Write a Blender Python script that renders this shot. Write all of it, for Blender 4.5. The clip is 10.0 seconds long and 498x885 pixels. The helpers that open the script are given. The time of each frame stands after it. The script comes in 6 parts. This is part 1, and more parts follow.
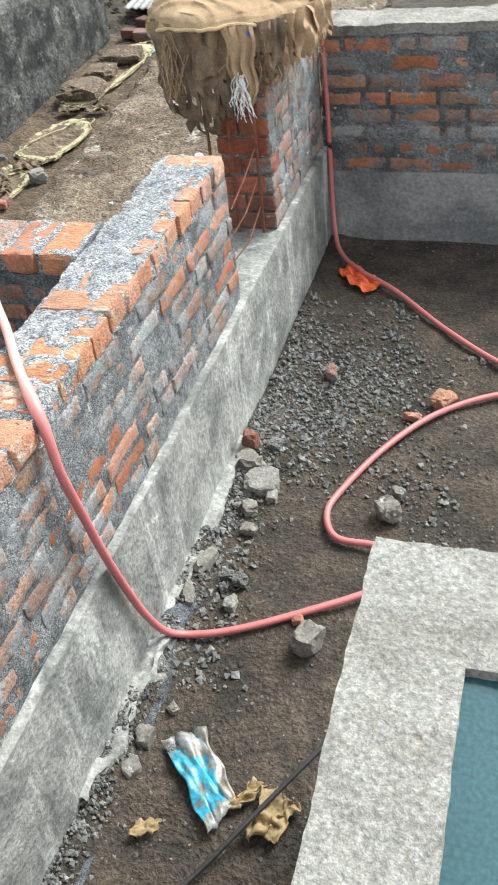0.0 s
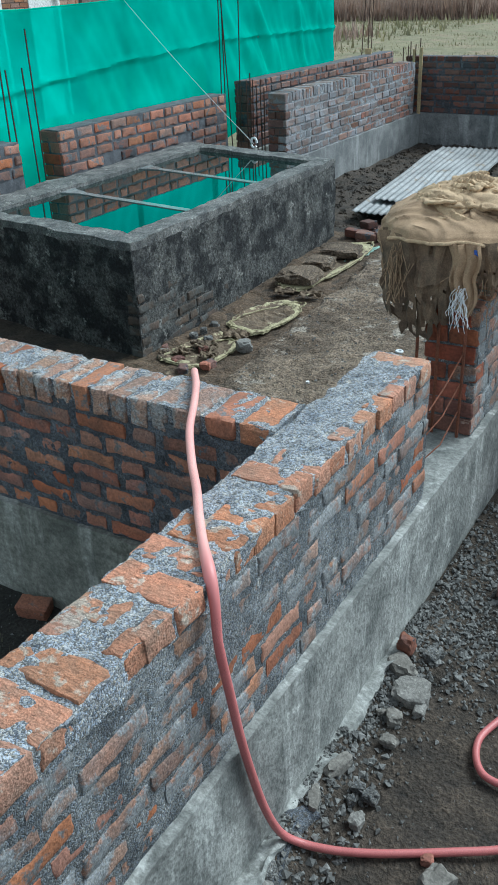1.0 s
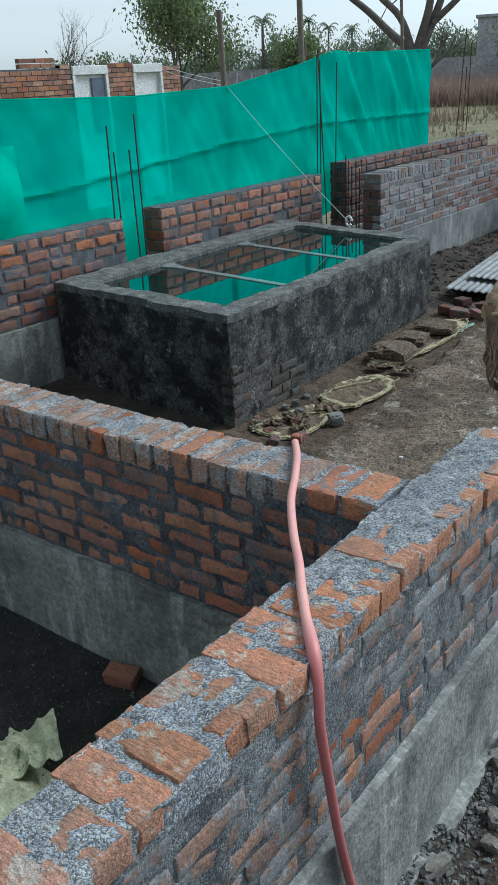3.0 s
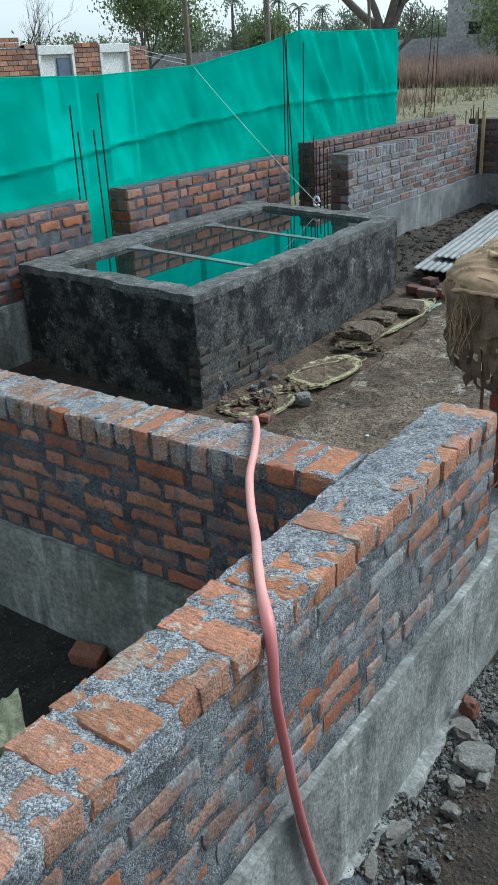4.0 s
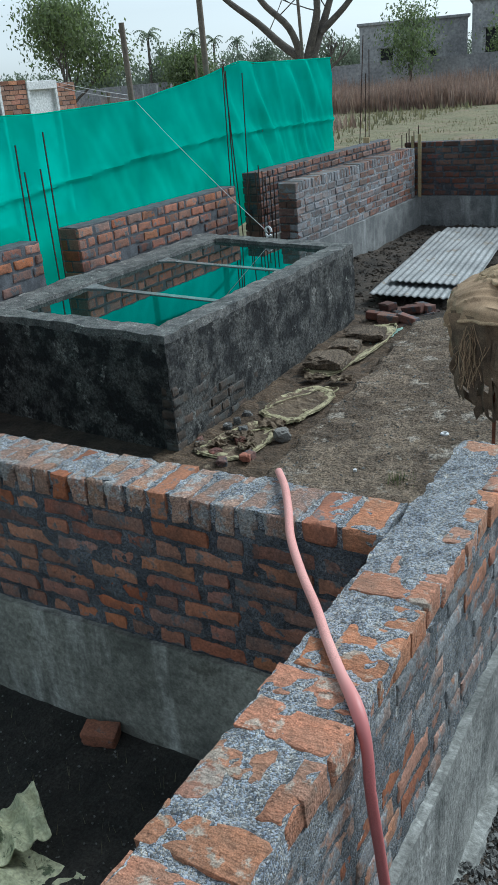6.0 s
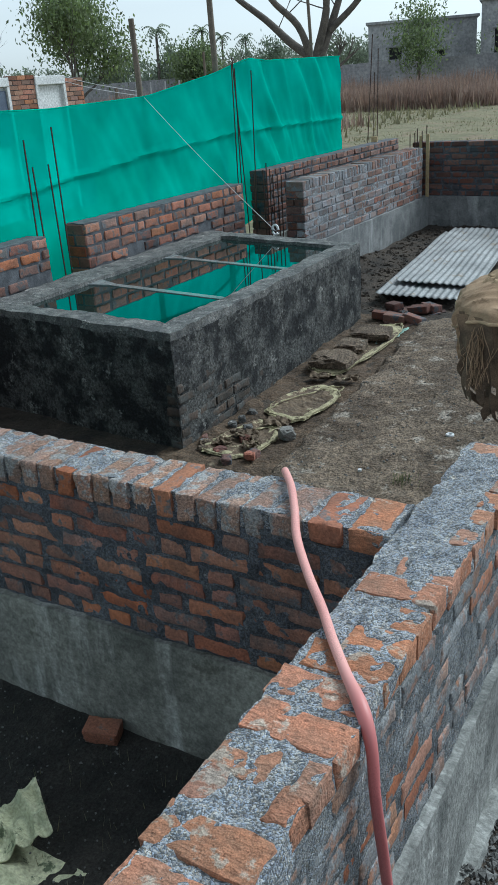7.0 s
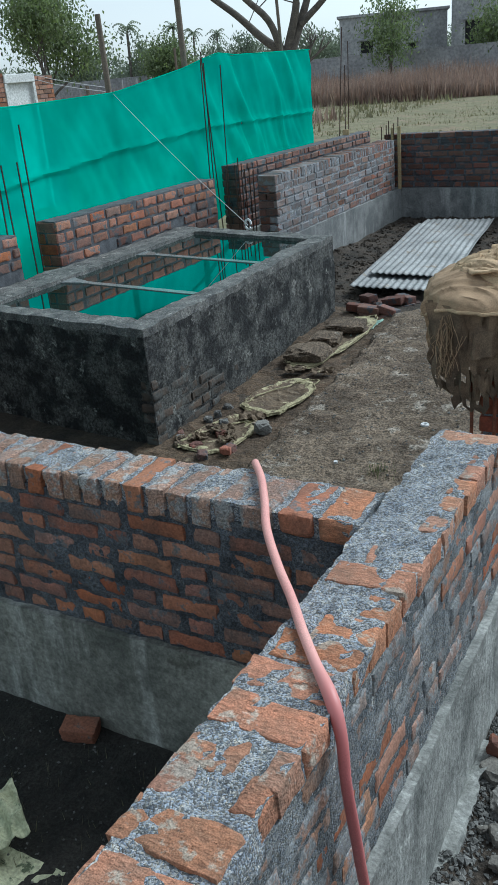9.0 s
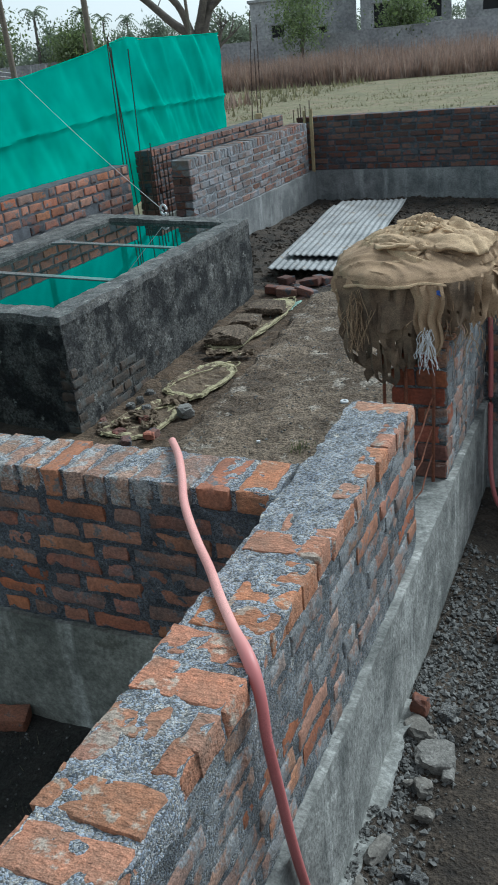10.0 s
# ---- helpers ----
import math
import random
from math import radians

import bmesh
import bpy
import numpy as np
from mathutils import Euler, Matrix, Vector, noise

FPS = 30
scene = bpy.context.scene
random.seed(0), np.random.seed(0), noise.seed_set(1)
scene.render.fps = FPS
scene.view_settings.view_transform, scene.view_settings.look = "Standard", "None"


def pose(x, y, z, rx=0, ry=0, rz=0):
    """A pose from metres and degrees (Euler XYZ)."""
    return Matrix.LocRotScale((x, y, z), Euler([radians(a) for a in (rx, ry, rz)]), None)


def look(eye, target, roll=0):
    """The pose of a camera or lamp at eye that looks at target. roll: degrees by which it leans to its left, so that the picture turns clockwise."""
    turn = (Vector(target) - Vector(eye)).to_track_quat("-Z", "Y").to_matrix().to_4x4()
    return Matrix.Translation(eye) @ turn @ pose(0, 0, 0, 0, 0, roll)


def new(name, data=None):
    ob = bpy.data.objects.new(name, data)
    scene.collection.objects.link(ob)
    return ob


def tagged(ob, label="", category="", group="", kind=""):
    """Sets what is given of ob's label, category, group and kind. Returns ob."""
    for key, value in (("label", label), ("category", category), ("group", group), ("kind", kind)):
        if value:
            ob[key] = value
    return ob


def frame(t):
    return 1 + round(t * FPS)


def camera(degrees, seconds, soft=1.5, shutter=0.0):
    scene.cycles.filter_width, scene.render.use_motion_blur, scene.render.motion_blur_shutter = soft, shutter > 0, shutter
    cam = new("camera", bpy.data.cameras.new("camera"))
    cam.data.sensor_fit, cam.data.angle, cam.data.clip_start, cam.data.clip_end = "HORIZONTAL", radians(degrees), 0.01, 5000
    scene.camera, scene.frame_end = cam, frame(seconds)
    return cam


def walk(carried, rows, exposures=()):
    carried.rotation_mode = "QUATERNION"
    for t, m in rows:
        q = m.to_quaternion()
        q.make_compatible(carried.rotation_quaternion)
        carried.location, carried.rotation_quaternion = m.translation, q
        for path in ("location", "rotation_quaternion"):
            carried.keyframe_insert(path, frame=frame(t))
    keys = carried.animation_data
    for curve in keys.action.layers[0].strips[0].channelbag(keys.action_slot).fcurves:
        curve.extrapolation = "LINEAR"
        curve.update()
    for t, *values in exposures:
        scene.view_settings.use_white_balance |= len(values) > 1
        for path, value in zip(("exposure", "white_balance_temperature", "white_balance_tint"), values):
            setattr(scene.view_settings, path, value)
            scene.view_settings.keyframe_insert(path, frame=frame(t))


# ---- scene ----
cam = camera(32.6, 10.0, soft=1.1, shutter=0.1)
PATH = [
    (0, (1.026, 0.139, 2.296), (0.473, 1.549, 0.989), -7.9),
    (0.5, (0.982, 0.14, 2.288), (0.169, 1.587, 1.173), -5.1),
    (1, (0.944, 0.154, 2.316), (-0.001, 1.641, 1.369), -2.7),
    (1.5, (0.925, 0.141, 2.333), (-0.14, 1.62, 1.508), -2.6),
    (2, (0.907, 0.135, 2.329), (-0.207, 1.601, 1.548), -2.2),
    (2.5, (0.885, 0.142, 2.319), (-0.251, 1.589, 1.536), -2.4),
    (3, (0.869, 0.145, 2.299), (-0.267, 1.592, 1.514), -3.2),
    (3.2, (0.886, 0.147, 2.293), (-0.217, 1.615, 1.5), -3.4),
    (4.3, (0.925, 0.166, 2.274), (-0.157, 1.629, 1.444), -3.3),
    (4.5, (0.929, 0.168, 2.278), (-0.17, 1.618, 1.448), -3.7),
    (5, (0.851, 0.172, 2.285), (-0.25, 1.622, 1.456), -4.6),
    (5.5, (0.645, 0.187, 2.302), (-0.396, 1.709, 1.526), -6.2),
    (5.7, (0.6, 0.188, 2.303), (-0.389, 1.746, 1.531), -5.6),
    (6.8, (0.558, 0.189, 2.304), (-0.408, 1.758, 1.526), -4.4),
    (7, (0.56, 0.189, 2.304), (-0.417, 1.751, 1.525), -4.3),
    (7.5, (0.568, 0.189, 2.3), (-0.411, 1.749, 1.52), -4.1),
    (8, (0.567, 0.192, 2.297), (-0.408, 1.753, 1.514), -4.0),
    (8.5, (0.571, 0.205, 2.294), (-0.402, 1.765, 1.509), -4.4),
    (9, (0.591, 0.212, 2.285), (-0.348, 1.792, 1.495), -5.2),
    (9.5, (0.611, 0.198, 2.285), (-0.323, 1.774, 1.484), -5.4),
    (10, (0.651, 0.188, 2.263), (-0.138, 1.827, 1.433), -5.8),
]
walk(cam, [(t, look(eye, target, roll)) for t, eye, target, roll in PATH], [
    (0, 1.42, 6350, 3), (0.3, 1.52, 5900, 0), (0.5, 1.44, 5500, -3), (0.75, 0.97, 5500, -3), (1.0, 0.48, 5500, -3), (1.5, 0.07, 5550, -2), (2.5, 0.03, 5550, -1), (3.2, 0.1, 5550, -1),
    (4.3, 0.33, 5550, -1), (5.0, 0.21, 5550, -1), (5.5, 0.08, 5550, -1), (7.0, 0.08, 5550, -1), (9.0, 0.11, 5550, -1), (9.5, 0.25, 5600, -1), (10.0, 0.13, 5600, -1)])

# ---------------------------------------------------------------- light
world = bpy.data.worlds.new("sky")
scene.world = world
world.use_nodes = True
wn = world.node_tree
sky = wn.nodes.new("ShaderNodeTexSky")
sky.sky_type, sky.sun_disc = "NISHITA", False
sky.sun_elevation, sky.sun_rotation = radians(48), radians(35)
sky.air_density, sky.dust_density, sky.ozone_density = 1.0, 1.0, 1.0
mute = wn.nodes.new("ShaderNodeHueSaturation")
mute.inputs["Saturation"].default_value, mute.inputs["Value"].default_value = 0.12, 1.05
wn.links.new(sky.outputs[0], mute.inputs["Color"])
wn.links.new(mute.outputs[0], wn.nodes["Background"].inputs["Color"])
wn.nodes["Background"].inputs["Strength"].default_value = 0.14
sun = new("sun", bpy.data.lights.new("sun", "SUN"))
sun.data.energy, sun.data.angle, sun.data.color = 2.5, radians(30), (1.0, 0.97, 0.92)
sun.matrix_world = look((6, 8.5, 11.5), (0, 0, 0))


# ---------------------------------------------------------------- materials
def mat(name, base, alt=None, scale=8.0, rough=0.9, metal=0.0, bump=0.3, grain=120.0, spots=None, spot_scale=14.0,
        spot_at=0.62, vary=0.0, island=False, speck=0.0, lift=0.004, through_light=0.0, stretch=None, pits=0.0, streak=None, grit=0.0, edge=(0.36, 0.64), sand=0.0):
    """Two tones mixed by noise, fine grain in colour and relief, and stains with an edge of their own."""
    m = bpy.data.materials.new(name)
    m.use_nodes = True
    nt = m.node_tree
    N, L = nt.nodes, nt.links
    bsdf = N["Principled BSDF"]
    geo = N.new("ShaderNodeNewGeometry")
    big = N.new("ShaderNodeTexNoise")
    big.inputs["Scale"].default_value, big.inputs["Detail"].default_value, big.inputs["Roughness"].default_value = scale, 6, 0.65
    fine = N.new("ShaderNodeTexNoise")
    fine.inputs["Scale"].default_value, fine.inputs["Detail"].default_value = grain, 4
    L.new(geo.outputs["Position"], big.inputs["Vector"])

    def squeezed(by):
        mp = N.new("ShaderNodeVectorMath")
        mp.operation, mp.inputs[1].default_value = "MULTIPLY", by
        L.new(geo.outputs["Position"], mp.inputs[0])
        return mp.outputs[0]

    L.new(squeezed(stretch) if stretch else geo.outputs["Position"], fine.inputs["Vector"])
    ramp = N.new("ShaderNodeValToRGB")
    alt = alt or tuple(c * 0.6 for c in base)
    ramp.color_ramp.elements[0].position, ramp.color_ramp.elements[1].position = edge
    ramp.color_ramp.elements[0].color, ramp.color_ramp.elements[1].color = (*alt, 1), (*base, 1)
    L.new(big.outputs["Fac"], ramp.inputs["Fac"])
    out = ramp.outputs["Color"]

    def mixed(a, b, fac, how="MIX"):
        x = N.new("ShaderNodeMix")
        x.data_type, x.blend_type = "RGBA", how
        for sock, v in ((x.inputs[6], a), (x.inputs[7], b), (x.inputs[0], fac)):
            if hasattr(v, "is_linked"):
                L.new(v, sock)
            else:
                sock.default_value = v
        return x.outputs[2]

    if spots:
        sp = N.new("ShaderNodeTexNoise")
        sp.inputs["Scale"].default_value, sp.inputs["Detail"].default_value, sp.inputs["Roughness"].default_value = spot_scale, 8, 0.7
        L.new(geo.outputs["Position"], sp.inputs["Vector"])
        sr = N.new("ShaderNodeMapRange")
        sr.inputs[1].default_value, sr.inputs[2].default_value = spot_at, spot_at + 0.05
        L.new(sp.outputs["Fac"], sr.inputs[0])
        out = mixed(out, (*spots, 1), sr.outputs[0])
    if streak:
        sk = N.new("ShaderNodeTexNoise")
        sk.inputs["Scale"].default_value, sk.inputs["Detail"].default_value, sk.inputs["Roughness"].default_value = streak[1], 5, 0.6
        L.new(squeezed((1, 1, 0.16)), sk.inputs["Vector"])
        kr = N.new("ShaderNodeMapRange")
        kr.inputs[1].default_value, kr.inputs[2].default_value, kr.inputs[4].default_value = streak[2], streak[2] + 0.14, 0.85
        L.new(sk.outputs["Fac"], kr.inputs[0])
        out = mixed(out, (*streak[0], 1), kr.outputs[0])
    if speck:
        vo = N.new("ShaderNodeTexNoise")
        vo.inputs["Scale"].default_value, vo.inputs["Detail"].default_value, vo.inputs["Roughness"].default_value = grain * 2.1, 2, 0.75
        L.new(geo.outputs["Position"], vo.inputs["Vector"])
        mr = N.new("ShaderNodeMapRange")
        mr.inputs[1].default_value, mr.inputs[2].default_value = 0.34, 0.66
        mr.inputs[3].default_value, mr.inputs[4].default_value = 1 - speck, 1 + speck
        L.new(vo.outputs["Fac"], mr.inputs[0])
        out = mixed(out, mr.outputs[0], 1.0, "MULTIPLY")
    if sand:
        # coarse sand: single grains, some pale, some dark, some bluish or yellowish
        warp_n = N.new("ShaderNodeVectorMath")
        warp_n.operation, warp_n.inputs[1].default_value = "MULTIPLY_ADD", (0.012, 0.012, 0.012)
        L.new(fine.outputs["Color"], warp_n.inputs[0])
        L.new(geo.outputs["Position"], warp_n.inputs[2])
        gr = N.new("ShaderNodeTexVoronoi")
        gr.inputs["Scale"].default_value = 290
        L.new(warp_n.outputs[0], gr.inputs["Vector"])
        sep = N.new("ShaderNodeSeparateColor")
        L.new(gr.outputs["Color"], sep.inputs[0])
        tint = N.new("ShaderNodeValToRGB")
        tint.color_ramp.elements[0].color, tint.color_ramp.elements[1].color = (0.80, 0.94, 1.18, 1), (1.15, 1.03, 0.84, 1)
        L.new(sep.outputs[1], tint.inputs["Fac"])
        out = mixed(out, tint.outputs["Color"], min(1.0, sand), "MULTIPLY")
        gv = N.new("ShaderNodeMapRange")
        gv.interpolation_type = "SMOOTHERSTEP"
        gv.inputs[1].default_value, gv.inputs[2].default_value = 0.1, 0.95
        gv.inputs[3].default_value, gv.inputs[4].default_value = 1 - 0.62 * sand, 1 + 0.95 * sand
        L.new(sep.outputs[0], gv.inputs[0])
        out = mixed(out, gv.outputs[0], 1.0, "MULTIPLY")
    fr = N.new("ShaderNodeMapRange")
    fr.inputs[1].default_value, fr.inputs[2].default_value, fr.inputs[3].default_value, fr.inputs[4].default_value = 0.3, 0.7, 0.72, 1.25
    L.new(fine.outputs["Fac"], fr.inputs[0])
    out = mixed(out, fr.outputs[0], 1.0, "MULTIPLY")
    if pits:
        pn = N.new("ShaderNodeTexNoise")
        pn.inputs["Scale"].default_value, pn.inputs["Detail"].default_value, pn.inputs["Roughness"].default_value = 70, 4, 0.7
        L.new(squeezed((0.45, 1, 1)), pn.inputs["Vector"])
        pr = N.new("ShaderNodeMapRange")
        pr.inputs[1].default_value, pr.inputs[2].default_value = 0.27, 0.37
        L.new(pn.outputs["Fac"], pr.inputs[0])
        pc = N.new("ShaderNodeMapRange")
        pc.inputs[3].default_value = 0.5
        L.new(pr.outputs[0], pc.inputs[0])
        out = mixed(out, pc.outputs[0], 1.0, "MULTIPLY")
    if vary:
        if island:
            src = geo.outputs["Random Per Island"]
        else:
            src = N.new("ShaderNodeObjectInfo").outputs["Random"]
        hsv = N.new("ShaderNodeHueSaturation")
        for k, (lo, hi) in (("Hue", (0.5 - 0.009 * vary, 0.5 + 0.012 * vary)), ("Saturation", (1 - 0.4 * vary, 1 + 0.15 * vary)),
                            ("Value", (1 - 0.5 * vary, 1 + 0.4 * vary))):
            mu = N.new("ShaderNodeMath")
            mu.operation = "MULTIPLY"
            mu.inputs[1].default_value = {"Hue": 7.13, "Saturation": 13.7, "Value": 1.0}[k]
            L.new(src, mu.inputs[0])
            fc = N.new("ShaderNodeMath")
            fc.operation = "FRACT"
            L.new(mu.outputs[0], fc.inputs[0])
            r = N.new("ShaderNodeMapRange")
            r.inputs[3].default_value, r.inputs[4].default_value = lo, hi
            L.new(fc.outputs[0], r.inputs[0])
            L.new(r.outputs[0], hsv.inputs[k])
        L.new(out, hsv.inputs["Color"])
        out = hsv.outputs[0]
    L.new(out, bsdf.inputs["Base Color"])
    bsdf.inputs["Roughness"].default_value, bsdf.inputs["Metallic"].default_value = rough, metal
    if bump:
        add = N.new("ShaderNodeMath")
        L.new(fine.outputs["Fac"], add.inputs[0])
        L.new(big.outputs["Fac"], add.inputs[1])
        if grit:
            ml = N.new("ShaderNodeMath")
            ml.operation, ml.inputs[1].default_value = "MULTIPLY_ADD", grit
            L.new(vo.outputs["Fac"], ml.inputs[0])
            L.new(add.outputs[0], ml.inputs[2])
            add = ml
        if sand:
            ml = N.new("ShaderNodeMath")
            ml.operation, ml.inputs[1].default_value = "MULTIPLY_ADD", -0.7 * sand
            L.new(gr.outputs["Distance"], ml.inputs[0])
            L.new(add.outputs[0], ml.inputs[2])
            add = ml
        if pits:
            ml = N.new("ShaderNodeMath")
            ml.operation, ml.inputs[1].default_value = "MULTIPLY_ADD", pits
            L.new(pr.outputs[0], ml.inputs[0])
            L.new(add.outputs[0], ml.inputs[2])
            add = ml
        b = N.new("ShaderNodeBump")
        b.inputs["Strength"].default_value, b.inputs["Distance"].default_value = bump, lift
        L.new(add.outputs[0], b.inputs["Height"])
        L.new(b.outputs[0], bsdf.inputs["Normal"])
    if through_light:
        tr, mx = N.new("ShaderNodeBsdfTranslucent"), N.new("ShaderNodeMixShader")
        mx.inputs[0].default_value = through_light
        L.new(out, tr.inputs["Color"])
        L.new(bsdf.outputs[0], mx.inputs[1])
        L.new(tr.outputs[0], mx.inputs[2])
        L.new(mx.outputs[0], N["Material Output"].inputs["Surface"])
    return m


BRICK = mat("brick_clay", (0.41, 0.15, 0.076), (0.22, 0.098, 0.062), 9, 0.92, bump=0.6, grain=110, spots=(0.14, 0.138, 0.14), spot_scale=9, spot_at=0.555, vary=0.55, pits=0.6, speck=0.2)
BRICK_SMEAR = mat("brick_smeared", (0.30, 0.15, 0.095), (0.17, 0.13, 0.115), 9, 0.93, bump=0.7, grain=100, spots=(0.20, 0.205, 0.21), spot_scale=7, spot_at=0.47, vary=0.55, pits=0.4, streak=((0.44, 0.44, 0.43), 15, 0.62), sand=0.35)
BRICK_DIRTY = mat("brick_dirty", (0.28, 0.12, 0.08), (0.135, 0.088, 0.076), 8, 0.92, bump=0.7, grain=100, spots=(0.115, 0.118, 0.13), spot_scale=9, spot_at=0.54, vary=0.6, pits=0.5, speck=0.3)
# Paler than the face bricks: sky light on wall tops is in the colour.
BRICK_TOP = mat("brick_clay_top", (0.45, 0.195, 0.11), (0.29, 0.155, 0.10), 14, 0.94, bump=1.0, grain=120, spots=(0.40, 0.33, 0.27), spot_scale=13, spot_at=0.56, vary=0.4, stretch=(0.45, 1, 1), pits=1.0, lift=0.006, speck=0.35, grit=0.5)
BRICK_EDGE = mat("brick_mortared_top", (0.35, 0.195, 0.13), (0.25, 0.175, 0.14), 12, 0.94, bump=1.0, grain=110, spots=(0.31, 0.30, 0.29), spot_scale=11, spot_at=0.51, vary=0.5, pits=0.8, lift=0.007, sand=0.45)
BRICK_DARK = mat("brick_damp", (0.215, 0.075, 0.045), (0.11, 0.055, 0.046), 7, 0.9, bump=0.5, grain=80, spots=(0.07, 0.074, 0.086), spot_scale=7, spot_at=0.51, vary=0.8)
BRICK_GREY = mat("brick_grouted", (0.19, 0.18, 0.19), (0.21, 0.125, 0.095), 3, 0.9, bump=0.5, grain=80, spots=(0.21, 0.215, 0.235), spot_scale=8, spot_at=0.5, vary=0.7)
# One mortar, light put into its colour: pale for tops, darker for faces.
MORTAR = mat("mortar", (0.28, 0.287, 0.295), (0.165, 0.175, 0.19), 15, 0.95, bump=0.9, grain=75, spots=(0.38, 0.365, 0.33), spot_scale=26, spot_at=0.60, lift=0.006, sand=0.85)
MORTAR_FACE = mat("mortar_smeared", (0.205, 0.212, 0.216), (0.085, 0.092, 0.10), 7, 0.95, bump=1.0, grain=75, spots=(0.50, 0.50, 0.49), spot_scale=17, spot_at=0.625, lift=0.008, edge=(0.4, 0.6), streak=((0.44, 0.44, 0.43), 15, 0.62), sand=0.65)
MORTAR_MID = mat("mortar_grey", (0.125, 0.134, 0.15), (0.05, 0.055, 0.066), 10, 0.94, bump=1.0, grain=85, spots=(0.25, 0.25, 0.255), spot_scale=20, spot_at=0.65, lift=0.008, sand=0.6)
MORTAR_DARK = mat("mortar_damp", (0.115, 0.121, 0.136), (0.055, 0.058, 0.067), 8, 0.92, bump=0.8, grain=110, spots=(0.2, 0.2, 0.2), spot_scale=16, spot_at=0.66, speck=0.25)
PLINTH = mat("plinth_concrete", (0.29, 0.293, 0.28), (0.125, 0.13, 0.126), 4.5, 0.85, bump=0.9, grain=55, spots=(0.44, 0.44, 0.43), spot_scale=9, spot_at=0.61, speck=0.15, streak=((0.46, 0.465, 0.45), 9, 0.54), edge=(0.38, 0.6), lift=0.006)
PLINTH_DARK = mat("plinth_concrete_damp", (0.28, 0.285, 0.255), (0.105, 0.11, 0.10), 2.6, 0.8, bump=0.7, grain=45, spots=(0.12, 0.122, 0.105), spot_scale=6, spot_at=0.57, speck=0.25, streak=((0.42, 0.43, 0.41), 5, 0.525))
TANK = mat("tank_plaster", (0.105, 0.104, 0.099), (0.0145, 0.0155, 0.018), 5.0, 0.88, bump=1.0, grain=24, spots=(0.225, 0.22, 0.205), spot_scale=6, spot_at=0.595, speck=0.7, lift=0.024, grit=0.8, edge=(0.44, 0.57), streak=((0.026, 0.028, 0.032), 3.5, 0.57), sand=0.45)
RIM = mat("rim_cement", (0.20, 0.195, 0.186), (0.07, 0.071, 0.072), 9, 0.9, bump=1.0, grain=45, spots=(0.32, 0.31, 0.29), spot_scale=11, spot_at=0.59, speck=0.45, grit=0.5, lift=0.012, sand=0.4)
SLAB = mat("slab_cement", (0.25, 0.24, 0.225), (0.15, 0.143, 0.133), 5, 0.93, bump=0.8, grain=60, spots=(0.15, 0.133, 0.117), spot_scale=4.5, spot_at=0.6, speck=0.3, lift=0.006, grit=0.5)
# Near-black colour holds the shade of the walled pit, besides the damp.
SOIL_SHADED = mat("shaded_damp_soil", (0.04, 0.037, 0.033), (0.016, 0.016, 0.015), 6, 0.95, bump=1.0, grain=50, spots=(0.085, 0.08, 0.068), spot_scale=34, spot_at=0.66, speck=0.45, lift=0.016, grit=0.6)
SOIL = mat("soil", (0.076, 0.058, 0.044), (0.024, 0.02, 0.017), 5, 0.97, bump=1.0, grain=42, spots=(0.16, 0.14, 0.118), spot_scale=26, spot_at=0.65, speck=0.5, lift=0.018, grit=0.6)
MUD_WET = mat("wet_mud", (0.12, 0.08, 0.05), (0.05, 0.034, 0.022), 5, 0.9, bump=1.0, grain=40, spots=(0.20, 0.155, 0.105), spot_scale=12, spot_at=0.62, speck=0.45, lift=0.018, grit=0.5)
MUD = mat("dried_mud", (0.20, 0.152, 0.11), (0.075, 0.053, 0.036), 2.6, 0.95, bump=1.0, grain=30, spots=(0.285, 0.25, 0.21), spot_scale=4.0, spot_at=0.57, speck=0.65, lift=0.026, grit=0.8, edge=(0.36, 0.62), stretch=(1, 0.5, 1))
STONE = mat("crushed_stone", (0.175, 0.173, 0.168), (0.085, 0.084, 0.082), 30, 0.9, bump=0.4, grain=150, vary=0.9, island=True)
ROCK = mat("broken_stone", (0.22, 0.205, 0.185), (0.10, 0.092, 0.083), 18, 0.92, bump=0.6, grain=120, spots=(0.4, 0.39, 0.37), spot_scale=25, spot_at=0.6)
HOSE = mat("pink_rubber", (0.72, 0.37, 0.335), (0.66, 0.30, 0.275), 3, 0.5, bump=0.03, grain=500)
STEEL = mat("rusty_steel", (0.10, 0.055, 0.04), (0.05, 0.035, 0.03), 30, 0.75, 0.4, bump=0.4, grain=200)
RUST = mat("rust_red_steel", (0.24, 0.085, 0.045), (0.13, 0.05, 0.03), 25, 0.8, 0.2, bump=0.4, grain=200)
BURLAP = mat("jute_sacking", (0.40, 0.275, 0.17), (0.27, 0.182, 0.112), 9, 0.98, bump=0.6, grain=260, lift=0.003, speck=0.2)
# Darkened past its own weathered brown for the shade beneath the upper sacks.
BURLAP_OLD_SHADED = mat("jute_sacking_old_shaded", (0.21, 0.145, 0.093), (0.085, 0.06, 0.042), 9, 0.98, bump=0.6, grain=220, lift=0.003, speck=0.25)
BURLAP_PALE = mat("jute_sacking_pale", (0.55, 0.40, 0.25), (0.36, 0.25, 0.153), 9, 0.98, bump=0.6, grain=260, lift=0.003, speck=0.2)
PLASTIC_BAG = mat("woven_bag", (0.165, 0.118, 0.076), (0.085, 0.06, 0.04), 10, 0.85, bump=1.0, grain=45, spots=(0.50, 0.44, 0.28), spot_scale=13, spot_at=0.59, lift=0.014)
